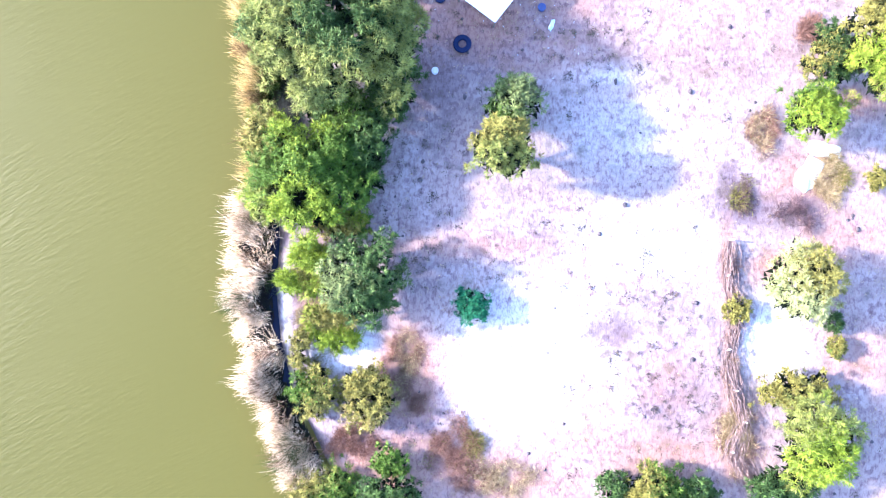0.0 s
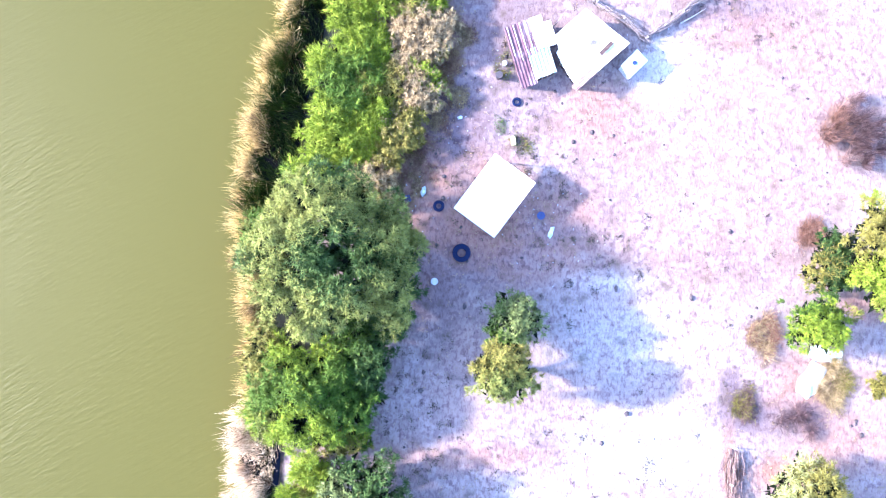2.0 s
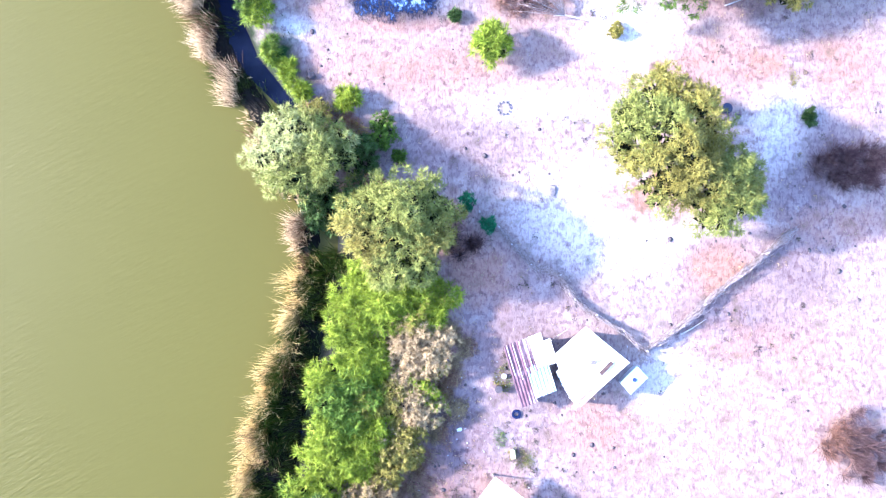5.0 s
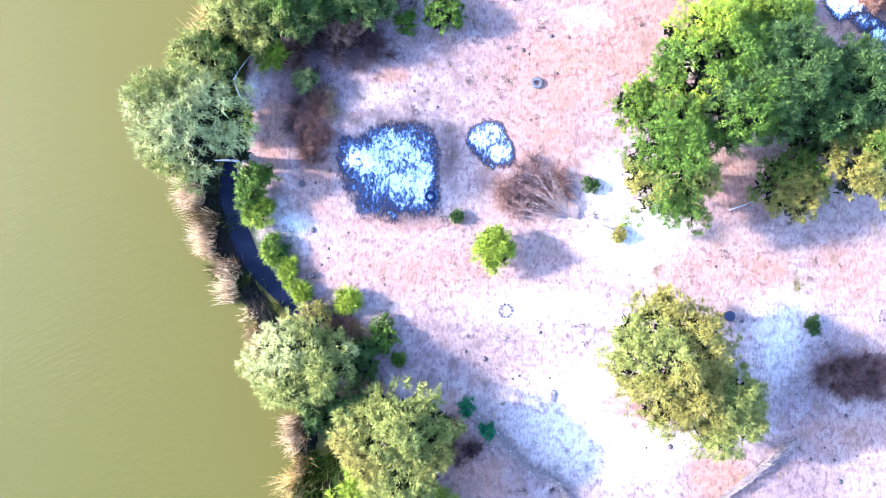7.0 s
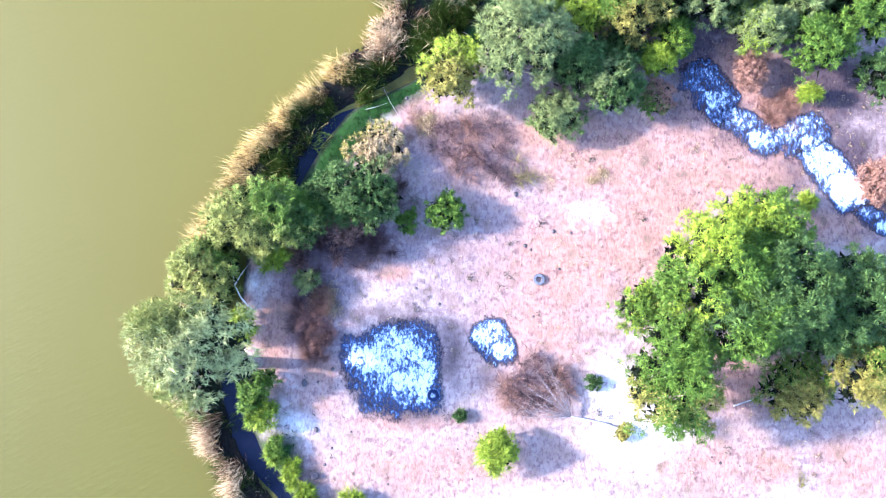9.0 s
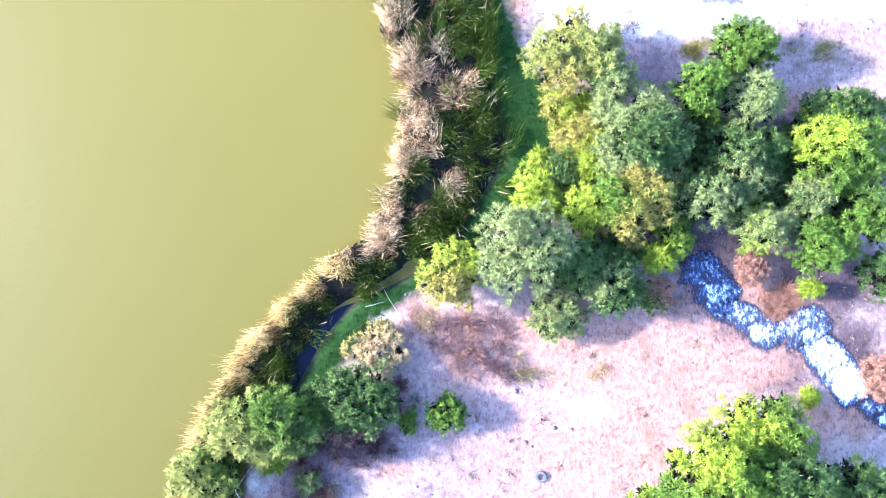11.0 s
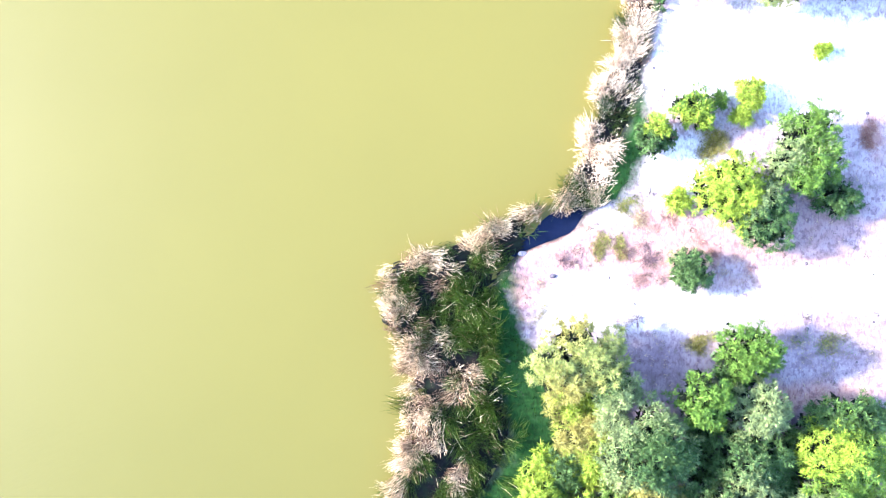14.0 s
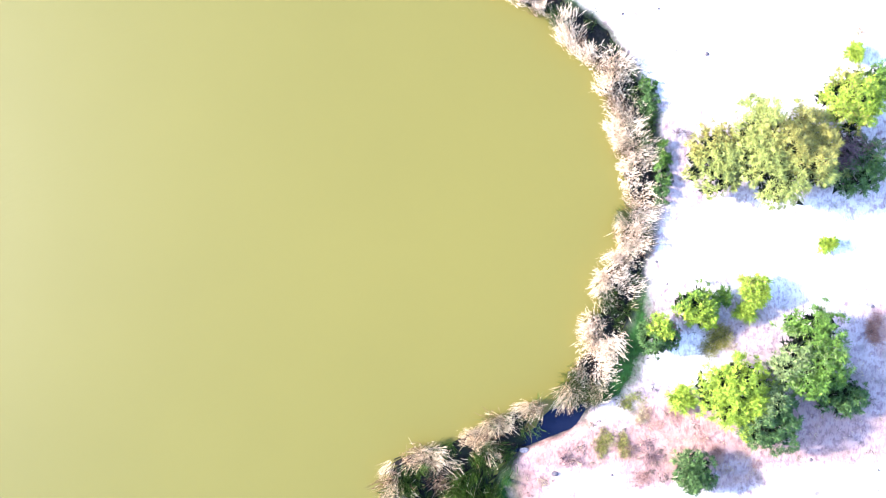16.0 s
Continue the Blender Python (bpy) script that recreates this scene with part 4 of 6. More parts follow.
tree(-5.58, 20.20, 1.89, 1.96, 1.6, "lime", "lime")
tree(-4.10, 21.59, 1.40, 2.35, 1.3, "lime", "olive")
tree(-7.05, 17.40, 1.50, 1.50, 1.4, "lime", "green")
tree(-0.99, 25.52, 2.02, 2.02, 1.5, "straw", "olive", density=80)
tree(-1.15, 22.82, 1.63, 1.50, 1.4, "straw", "lime", density=75)
tree(-2.79, 19.51, 1.50, 1.63, 1.4, "straw", "olive", density=80)
tree(-3.86, 17.00, 1.50, 1.43, 1.4, "straw", "olive", density=80)
tree(-4.28, 19.39, 1.17, 1.30, 1.2, "lime", "olive")
tree(-3.89, 25.06, 1.30, 1.43, 1.4, "lime", "lime")
tree(-0.38, 27.88, 0.98, 1.30, 1.2, "lime", "olive")
tree(-2.68, 22.85, 1.11, 1.30, 1.4, "olive", "straw", density=80)
tree(-1.76, 20.61, 1.11, 1.30, 1.3, "straw", "olive", density=80)
tree(0.52, 24.07, 0.98, 1.30, 0.9, "straw", "rust", density=60)
tree(-2.76, 16.51, 0.98, 1.30, 1.0, "straw", "rust", density=60)
tree(1.35, 31.95, 1.10, 1.30, 1.2, "twig", "rust", density=300, label="dark reddish brown heap of cut brushwood")
tree(1.76, 33.93, 0.39, 0.46, 0.8, "teal")
tree(2.93, 32.62, 0.36, 0.42, 0.8, "teal")
tree(3.71, 23.97, 0.59, 0.85, 0.8, "olive", "green", density=40)
tree(4.87, 19.49, 0.98, 0.85, 0.35, "olive", "green", density=16)
tree(3.51, 20.53, 0.59, 0.72, 0.35, "green", density=14)
tree(12.40, 36.95, 3.35, 3.80, 6.3, "olive", "willow", base_at=0.14, label="large yellowish green tree beside the brush fence")
for x, y, rx, ry in ((0.08, 26.86, 1.30, 1.43), (1.03, 25.56, 1.11, 1.30), (-0.16, 21.22, 1.30, 1.50), (-1.00, 18.67, 1.37, 1.56), (-1.98, 17.08, 1.30, 1.17), (0.82, 22.49, 1.17, 1.43)):
    tree(x, y, rx, ry, 0.6, "straw", "rust", density=70, label="pinkish straw-coloured patch of tall dry weeds")
tree(15.10, 34.40, 2.55, 2.45, 5.0, "willow", "olive")
# round the burnt patches
tree(-10.44, 47.63, 2.87, 3.00, 7.0, "pale", "willow", lean=(-3.1, 1.6), base_at=0.5, label="pale silvery tree leaning far out over the water")
tree(-13.10, 53.00, 2.05, 1.95, 5.2, "willow", "green")
tree(-9.02, 55.70, 2.35, 1.70, 3.5, "willow", "deep")
tree(-11.20, 49.80, 0.65, 1.11, 1.6, "lime")
tree(-10.38, 46.70, 1.14, 0.90, 1.9, "green", "deep")
tree(-10.21, 44.81, 0.80, 0.85, 1.2, "lime", "green")
tree(-8.45, 41.40, 0.34, 0.80, 0.6, "lime", "green")
tree(-7.61, 52.34, 0.65, 0.59, 1.2, "silver")
tree(-7.43, 50.32, 1.24, 2.48, 1.0, "twig", "rust", density=170)
tree(-5.73, 55.01, 2.15, 1.47, 1.3, "twig", "rust", density=190)
tree(-6.81, 51.14, 1.17, 1.17, 1.0, "straw", "rust", density=50)
tree(0.19, 56.30, 1.11, 1.08, 1.7, "green")
tree(-1.96, 55.74, 0.59, 0.65, 1.0, "green")
tree(-4.68, 57.15, 2.44, 1.83, 3.0, "deep", "silver")
tree(-9.85, 55.90, 3.30, 1.89, 4.8, "willow", "green")
tree(-3.60, 59.92, 1.70, 1.43, 1.2, "olive", "straw", label="orange-yellow dry weeds on the bank")
tree(1.70, 60.10, 2.50, 1.90, 0.9, "twig", "rust", density=80)
tree(-1.08, 61.48, 1.30, 1.30, 0.8, "straw", "rust", density=32)
tree(-5.64, 55.63, 1.17, 1.17, 1.4, "rust", "twig")
tree(3.12, 42.89, 1.01, 1.17, 2.0, "lime", "green")
tree(-2.99, 37.99, 0.65, 1.14, 1.0, "green")
tree(-5.03, 39.87, 0.65, 0.59, 0.9, "lime")
tree(-2.13, 36.61, 0.29, 0.29, 0.5, "green")
tree(1.07, 44.74, 0.33, 0.29, 0.4, "deep")
tree(8.68, 46.57, 0.36, 0.33, 0.5, "deep")
tree(5.44, 46.29, 2.15, 1.83, 1.0, "twig", "rust", density=110, label="fallen dead bush with long bare branches")
tree(4.50, 45.81, 1.63, 1.43, 0.5, "rust", "twig", density=20)
tree(10.30, 43.79, 0.39, 0.33, 0.5, "olive")
tree(11.12, 41.07, 0.33, 0.52, 0.4, "olive", density=50)
tree(8.56, 38.64, 0.46, 0.33, 0.3, "olive", density=50)
tree(20.59, 41.18, 0.33, 0.85, 0.4, "olive", density=50)
tree(21.38, 38.79, 0.33, 0.59, 0.4, "deep", density=50)
tree(23.61, 35.82, 2.35, 1.43, 1.3, "twig", density=260, label="dense dark heap of dead twigs")
tree(-9.40, 42.75, 0.38, 0.85, 0.7, "lime", "green")
tree(-7.65, 40.30, 0.38, 0.55, 0.6, "lime")
tree(-10.66, 45.76, 0.72, 0.85, 1.5, "green", "deep")
tree(-9.54, 53.80, 0.78, 0.78, 1.5, "lime", "green")
tree(-6.76, 39.12, 0.98, 0.59, 0.9, "olive", "rust")
tree(-5.46, 38.03, 1.50, 1.17, 1.2, "rust", "olive")
tree(-4.15, 36.49, 0.98, 1.11, 1.6, "deep")
tree(-4.12, 34.61, 1.30, 0.78, 1.4, "deep", "rust")
tree(-8.29, 53.39, 1.30, 1.30, 1.1, "twig", "rust", density=170)
tree(-6.92, 48.56, 1.04, 1.50, 0.9, "twig", "rust", density=120)
tree(-3.96, 54.09, 1.63, 1.04, 1.0, "twig", density=130)
tree(-2.61, 57.25, 1.30, 1.04, 1.0, "twig", "deep", density=120)
tree(3.83, 58.74, 1.50, 0.98, 0.7, "twig", "olive", density=80)
tree(9.02, 58.44, 0.78, 0.59, 0.5, "straw", density=50)
tree(5.95, 58.11, 0.65, 0.52, 0.5, "straw", density=50)
# the grove
tree(14.51, 53.12, 3.42, 2.77, 6.6, "green", "lime")
tree(17.91, 51.74, 3.42, 3.10, 6.9, "deep", "deep")
tree(12.29, 47.51, 2.54, 3.52, 6.2, "green", "olive")
tree(21.64, 51.37, 2.67, 2.77, 6.4, "deep")
tree(23.21, 47.95, 2.15, 2.44, 5.0, "olive", "green")
tree(19.62, 46.57, 2.02, 1.70, 2.9, "green", "olive")
tree(11.12, 50.99, 1.37, 1.37, 3.0, "green", "lime")
tree(17.03, 55.35, 2.93, 1.96, 5.0, "green", "lime")
tree(20.87, 56.94, 0.39, 0.36, 0.7, "lime")
tree(25.00, 57.97, 1.37, 1.37, 1.4, "rust")
tree(17.60, 64.36, 0.98, 1.11, 1.4, "rust")
tree(19.55, 62.29, 1.17, 1.11, 1.2, "rust", label="rusty orange withered bush beside the ash")
# the thicket by the reed bed
tree(7.45, 76.20, 2.67, 2.09, 3.7, "willow", "olive")
tree(9.49, 74.64, 1.35, 1.23, 3.8, "silver", "deep")
tree(16.93, 76.62, 1.76, 1.47, 3.4, "green")
tree(14.24, 74.12, 1.47, 1.65, 4.2, "green", "lime")
tree(17.26, 73.63, 1.65, 1.47, 4.0, "silver")
tree(10.95, 71.39, 2.72, 2.70, 4.4, "silver", "deep")
tree(16.75, 70.40, 2.08, 2.20, 3.7, "deep", "silver")
tree(8.38, 70.90, 2.15, 2.15, 1.8, "lime", "olive")
tree(10.59, 68.12, 2.48, 2.15, 4.2, "olive", "green")
tree(8.10, 67.59, 1.56, 1.56, 3.0, "lime")
tree(5.46, 68.22, 1.24, 1.30, 2.4, "lime", "green")
tree(4.33, 65.33, 2.47, 2.47, 5.4, "silver")
tree(0.52, 64.21, 1.83, 1.83, 3.4, "lime", "olive")
tree(7.33, 64.43, 1.50, 1.63, 4.0, "deep")
tree(9.53, 63.44, 1.56, 1.76, 3.4, "deep", "silver")
tree(6.36, 61.71, 1.50, 1.37, 2.3, "silver", "green")
tree(12.11, 64.91, 0.98, 0.85, 2.2, "lime")
tree(12.16, 62.85, 0.98, 1.04, 1.5, "green", "rust")
tree(14.52, 68.22, 1.76, 1.40, 4.2, "deep", "silver")
tree(17.76, 66.59, 1.76, 1.30, 3.4, "silver", "lime")
tree(21.82, 70.66, 2.74, 2.35, 4.1, "green", "lime")
tree(20.36, 68.30, 1.29, 1.29, 3.6, "silver", "deep")
tree(20.83, 65.54, 1.76, 1.65, 4.0, "green")
tree(23.36, 67.52, 1.56, 1.83, 4.0, "green", "deep")
tree(24.44, 63.88, 1.43, 1.30, 3.2, "deep")
tree(22.28, 72.81, 2.74, 1.30, 3.2, "deep", "green")
tree(20.99, 63.07, 0.52, 0.49, 1.2, "lime")
tree(13.02, 65.94, 0.98, 1.30, 2.6, "green", "lime")
# Low shrubs added in the crown gaps, standing in for the shade there.
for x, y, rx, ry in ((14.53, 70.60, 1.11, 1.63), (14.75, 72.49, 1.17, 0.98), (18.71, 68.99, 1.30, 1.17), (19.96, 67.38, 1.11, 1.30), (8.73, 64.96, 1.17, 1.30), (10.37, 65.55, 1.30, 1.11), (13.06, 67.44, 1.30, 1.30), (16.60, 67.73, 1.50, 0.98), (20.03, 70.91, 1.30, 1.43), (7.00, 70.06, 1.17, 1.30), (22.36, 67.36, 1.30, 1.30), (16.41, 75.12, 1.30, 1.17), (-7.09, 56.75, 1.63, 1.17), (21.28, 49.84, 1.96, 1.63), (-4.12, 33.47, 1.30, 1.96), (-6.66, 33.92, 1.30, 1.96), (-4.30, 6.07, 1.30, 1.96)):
    tree(x, y, rx, ry, 1.9, "deep", density=90, label="dark green shrub added as the shade between taller trees")
tree(15.69, 50.55, 2.54, 2.61, 6.9, "green", "deep")
tree(7.40, 73.43, 1.56, 1.43, 1.2, "lime", "olive", density=70)
tree(5.74, 69.58, 1.30, 1.43, 1.2, "lime", "green", density=70)
# Added tree: its dark leaves imitate the shaded right side of the willow.
tree(-2.76, 13.05, 1.56, 3.00, 3.4, "deep", "deep", label="dark green tree added as a larger tree's shaded side")
# the far shore path
tree(14.05, 81.15, 1.20, 1.15, 1.9, "silver", "deep")
tree(16.14, 85.58, 2.09, 2.02, 2.8, "lime")
tree(18.05, 84.39, 1.70, 2.02, 2.7, "deep", "silver")
tree(20.34, 87.69, 2.05, 2.45, 3.0, "green", "silver")
tree(22.52, 85.27, 1.43, 1.11, 1.5, "deep")
tree(12.21, 88.66, 1.11, 1.11, 1.6, "deep", "rust")
tree(12.26, 89.27, 0.65, 0.72, 2.1, "green", "lime")
tree(14.48, 90.30, 1.24, 1.17, 1.5, "green", "lime")
tree(17.73, 91.20, 0.81, 0.85, 1.2, "lime", "olive")
tree(16.10, 90.90, 0.42, 0.52, 0.8, "green")
tree(17.31, 90.02, 0.52, 0.39, 0.7, "lime")
tree(15.84, 88.50, 1.24, 1.30, 0.9, "olive", "straw", density=60)
tree(18.83, 98.84, 3.19, 2.80, 4.0, "willow", "olive", base_at=0.1)
tree(15.49, 98.51, 1.50, 2.15, 2.6, "olive", "willow")
tree(22.70, 101.68, 2.02, 1.63, 3.0, "lime", "olive")
tree(23.22, 98.28, 1.70, 1.89, 2.2, "deep", "twig")
tree(24.84, 102.66, 1.17, 1.11, 2.6, "green", "lime")
tree(23.72, 104.63, 0.42, 0.42, 0.8, "lime")
tree(22.04, 93.81, 0.36, 0.29, 0.6, "lime")
tree(13.54, 85.16, 0.65, 0.65, 0.9, "lime")
tree(11.00, 84.86, 0.85, 0.65, 0.7, "olive", density=60)
tree(9.27, 82.63, 0.65, 0.91, 0.7, "olive", density=60)
tree(10.32, 82.46, 0.39, 0.85, 0.8, "olive", "lime", density=60)
tree(5.90, 80.45, 0.52, 0.39, 0.4, "straw", "twig", density=40)
tree(7.38, 81.58, 0.46, 0.29, 0.35, "twig", "straw", density=40)
tree(5.39, 78.82, 0.72, 0.85, 0.4, "straw", "olive", density=30)
tree(10.64, 82.05, 0.85, 0.52, 0.4, "straw", "rust", density=40)
tree(11.61, 80.89, 0.65, 0.46, 0.35, "rust", density=30)
tree(14.93, 76.93, 0.98, 0.72, 0.7, "olive", "straw", density=60)
tree(22.71, 76.70, 2.28, 0.85, 0.4, "olive", "straw", density=22)
tree(14.00, 100.24, 0.46, 0.33, 0.35, "twig", density=50)
tree(14.51, 99.97, 0.29, 0.23, 0.3, "olive", density=50)
tree(20.53, 104.56, 0.98, 0.85, 0.3, "straw", density=10)
tree(21.84, 105.84, 0.72, 0.98, 0.3, "straw", density=10)
tree(24.26, 105.48, 0.52, 0.98, 0.3, "straw", "rust", density=14)
tree(24.88, 88.85, 0.65, 1.11, 0.7, "rust", "straw", density=60)
tree(9.64, 104.62, 0.98, 0.85, 1.0, "green", "lime", density=60)
tree(12.78, 98.16, 0.46, 1.96, 0.7, "deep", "green", density=60)
tree(12.04, 102.36, 0.46, 1.63, 0.7, "green", "deep", density=60)
tree(11.79, 84.04, 0.85, 0.46, 0.5, "straw", density=50)

tree(12.08, 83.95, 0.99, 0.77, 0.35, "rust", "straw", density=40)
tree(13.80, 84.23, 0.99, 0.77, 0.35, "rust", "straw", density=40)
tree(11.51, 82.17, 0.88, 0.68, 0.40, "twig", "rust", density=60)
tree(9.40, 82.38, 0.66, 0.51, 0.50, "olive", "straw", density=60)
tree(10.76, 84.93, 0.77, 0.59, 0.50, "olive", "lime", density=60)
tree(16.82, 81.35, 1.76, 1.36, 0.30, "rust", "straw", density=35)
tree(14.46, 77.04, 0.77, 0.59, 0.40, "olive", "straw", density=50)
tree(15.47, 82.50, 1.43, 1.10, 0.30, "rust", "straw", density=30)
tree(11.88, 80.91, 1.32, 1.02, 0.30, "rust", "straw", density=28)
tree(7.12, 81.82, 0.44, 0.34, 0.25, "twig", "twig", density=50)
tree(23.13, 85.09, 1.21, 0.94, 0.35, "green", "deep", density=30)
tree(22.62, 76.62, 1.43, 1.10, 0.35, "green", "olive", density=22)
tree(20.59, 77.28, 0.88, 0.68, 0.35, "green", "olive", density=22)
tree(10.55, 78.17, 0.88, 0.68, 0.35, "twig", "rust", density=40)
tree(7.01, 79.65, 0.66, 0.51, 0.30, "rust", "twig", density=35)

reed_belt("reed_bed", -22, 5, [REED_PALE, REED_GREEN], "bleached dry reeds standing in shallow water", 1.15, 2.2, 0.05, 0.0, 0.25, 0.6, 0.85, 0.55, brown=0.22)
reed_belt("reed_bed", 5, 31, [REED_DRY, REED_GREEN], "golden reeds with green lower blades along the bank", 0.3, 2.3, 0.75, 0.0, 0.15, 0.5, back_tall=0.95)
reed_belt("reed_bed", 31, 51, [REED_TAN, REED_GREEN], "tangled straw-coloured reeds at the river edge", 0.5, 1.9, 0.10, 0.15, 0.35, 0.6, 0.6, brown=0.4)
reed_belt("reed_bed", 51, 65, [REED_DRY, REED_GREEN], "golden and green reeds in a curved belt", 0.6, 2.3, 0.7, 0.12, 0.15, 0.5, 0.8, back_tall=0.85)
reed_belt("reed_bed", 65, 85.8, [REED_TAN, REED_GREEN], "wide bed of trampled dry reeds with green blades", 2.9, 1.8, 0.95, 0.25, 0.40, 0.65, edge=0.1, back_tall=1.3, brown=0.36)
reed_belt("reed_bed", 84.6, 112, [REED_PALE, REED_GREEN], "bleached straw-coloured reeds on a curving shore", 1.5, 1.6, 0.7, 0.12, 0.15, 0.38, 0.95, 0.4, brown=0.12)


# ---- loose ground cover ----
def scatter(rng, n, x0, x1, y0, y1):
    p = np.stack([rng.uniform(x0, x1, n), rng.uniform(y0, y1, n)], 1)
    return p[p[:, 0] > bank(p[:, 1]) + 0.4]


def ground_cover():
    rng = np.random.default_rng(77)
    p = scatter(rng, 30000, -14, 29, -16, 112)
    w = 0.35 + 0.65 * zone_weight("dry", p[:, 0], p[:, 1]) + 0.4 * zone_weight("grey", p[:, 0], p[:, 1]) - 0.25 * zone_weight("sand", p[:, 0], p[:, 1])
    clump = np.sin(p[:, 0] * 0.8 + np.sin(p[:, 1] * 0.5) * 2) * np.sin(p[:, 1] * 0.7 + 1)
    p = p[(rng.random(len(p)) < w * (0.75 + 0.4 * clump)) & (zone_weight("green", p[:, 0], p[:, 1]) < 0.1)]
    k = 7
    base = np.repeat(np.concatenate([p, ground_height(p[:, 0], p[:, 1])[:, None]], 1), k, 0)
    m = len(base)
    base[:, :2] += rng.normal(size=(m, 2)) * 0.07
    d = np.concatenate([rng.normal(size=(m, 2)) * 0.6, np.ones((m, 1))], 1)
    ln = rng.uniform(0.06, 0.22, m)
    co, q = leaves(rng, base, d, ln, ln * 0.16)
    me = from_arrays("dry_grass", co, q)
    me.materials.append(LEAF["straw"])
    tagged(new("dry_grass", me), "sparse short dry grass tufts on pale soil", "grass", kind="stuff")
    # green margin
    p = scatter(rng, 90000, -12, 16, -10, 112)
    p = p[rng.random(len(p)) < zone_weight("green", p[:, 0], p[:, 1]) * (0.75 + 0.35 * np.sin(p[:, 0] * 2.1 + np.sin(p[:, 1] * 1.3) * 2))]
    base = np.concatenate([p, ground_height(p[:, 0], p[:, 1])[:, None]], 1)
    m = len(base)
    ln = rng.uniform(0.12, 0.42, m)
    co, q = leaves(rng, base, np.concatenate([rng.normal(size=(m, 2)) * 0.5, np.ones((m, 1))], 1), ln, ln * 0.14)
    me = from_arrays("marsh_grass", co, q)
    me.materials.append(MARSH)
    tagged(new("marsh_grass", me), "lush green marsh grass in the reeds' shade", "grass", kind="stuff")
    # small dark weeds
    p = scatter(rng, 16000, -8, 29, -16, 112)
    w = zone_weight("grey", p[:, 0], p[:, 1])
    clump = np.sin(p[:, 0] * 1.3 + np.sin(p[:, 1] * 0.9) * 2) * np.sin(p[:, 1] * 1.1 + 2)
    p = p[rng.random(len(p)) < ((0.05 + 0.26 * w) * (0.7 + 0.6 * clump) + 0.8 * zone_weight("weedy", p[:, 0], p[:, 1])) * (1 - 0.85 * zone_weight("sand", p[:, 0], p[:, 1]))]
    k = 26
    size = np.repeat(rng.uniform(0.04, 0.12, len(p)) * rng.choice([1, 1, 1.6], len(p)), k)
    base = np.repeat(np.concatenate([p, ground_height(p[:, 0], p[:, 1])[:, None]], 1), k, 0)
    m = len(base)
    base[:, :2] += rng.normal(size=(m, 2)) * size[:, None] * 0.9
    d = np.concatenate([rng.normal(size=(m, 2)) * 0.7, np.ones((m, 1))], 1)
    co, q = leaves(rng, base, d, size * rng.uniform(0.7, 1.4, m), size * 0.30)
    me = from_arrays("weeds", co, q)
    me.materials.append(WEED)
    tagged(new("weeds", me), "small dark brown weeds dotted over dry soil", "weeds", kind="stuff")
    # clods and stones
    p = scatter(rng, 1500, -8, 28, -14, 112)
    clump = np.sin(p[:, 0] * 0.55 + 2) * np.sin(p[:, 1] * 0.42 + np.sin(p[:, 0] * 0.3))
    p = p[rng.random(len(p)) < (0.35 + 0.5 * clump) * (1 - 0.9 * zone_weight("sand", p[:, 0], p[:, 1]))]
    size = rng.uniform(0.03, 0.11, len(p)) * rng.choice([1, 1, 1, 1.7], len(p))
    bm = bmesh.new()
    bmesh.ops.create_icosphere(bm, subdivisions=1, radius=1.0)
    vs = np.array([v.co for v in bm.verts])
    fs = np.array([[v.index for v in f.verts] for f in bm.faces])
    bm.free()
    z = ground_height(p[:, 0], p[:, 1])
    cs = np.concatenate([p, z[:, None]], 1)
    co = (cs[:, None, :] + vs[None] * size[:, None, None] * np.array([1, 1, 0.6]) * rng.uniform(0.75, 1.25, (len(p), len(vs), 3))).reshape(-1, 3)
    faces = (np.arange(len(p))[:, None, None] * len(vs) + fs[None]).reshape(-1, 3)
    me = from_arrays("stones", co, faces)
    me.materials.append(CLOD)
    tagged(new("stones", me), "scattered small dark clods and stones", "stones", kind="stuff")


ground_cover()


# ---- burnt patches ----
def ash_material():
    mat, nt, bsdf = material("ash")
    v = coords(nt)
    st = nd(nt, "ShaderNodeMapping", {0: v, 3: (1.6, 0.9, 1.0)}).outputs[0]
    at = nd(nt, "ShaderNodeAttribute")
    at.attribute_name = "core"
    n1, n2 = noise_of(nt, st, 3.4, 9.0, 0.82), noise_of(nt, v, 0.75, 6.0, 0.75)
    s = nd(nt, "ShaderNodeMath", {0: n1, 1: 4.4, 2: at.outputs["Fac"]})
    s.operation = "MULTIPLY_ADD"
    s2 = nd(nt, "ShaderNodeMath", {0: n2, 1: 3.2, 2: s.outputs[0]})
    s2.operation = "MULTIPLY_ADD"
    f = nd(nt, "ShaderNodeMapRange", {0: s2.outputs[0], 1: 3.25, 2: 5.25})
    col = nd(nt, "ShaderNodeValToRGB", {0: f.outputs[0]}, ramp=[(0.26, (0.005, 0.007, 0.022)), (0.46, (0.018, 0.026, 0.070)), (0.58, (0.070, 0.105, 0.18)), (0.72, (0.46, 0.49, 0.50))])
    nt.links.new(col.outputs[0], bsdf.inputs["Base Color"])
    edge = nd(nt, "ShaderNodeMapRange", {0: f.outputs[0], 1: 0.0, 2: 0.42})
    nt.links.new(edge.outputs[0], bsdf.inputs["Alpha"])
    bsdf.inputs["Roughness"].default_value = 0.95
    bump(nt, bsdf, n1, 0.6, 0.08)
    return mat


ASH = ash_material()


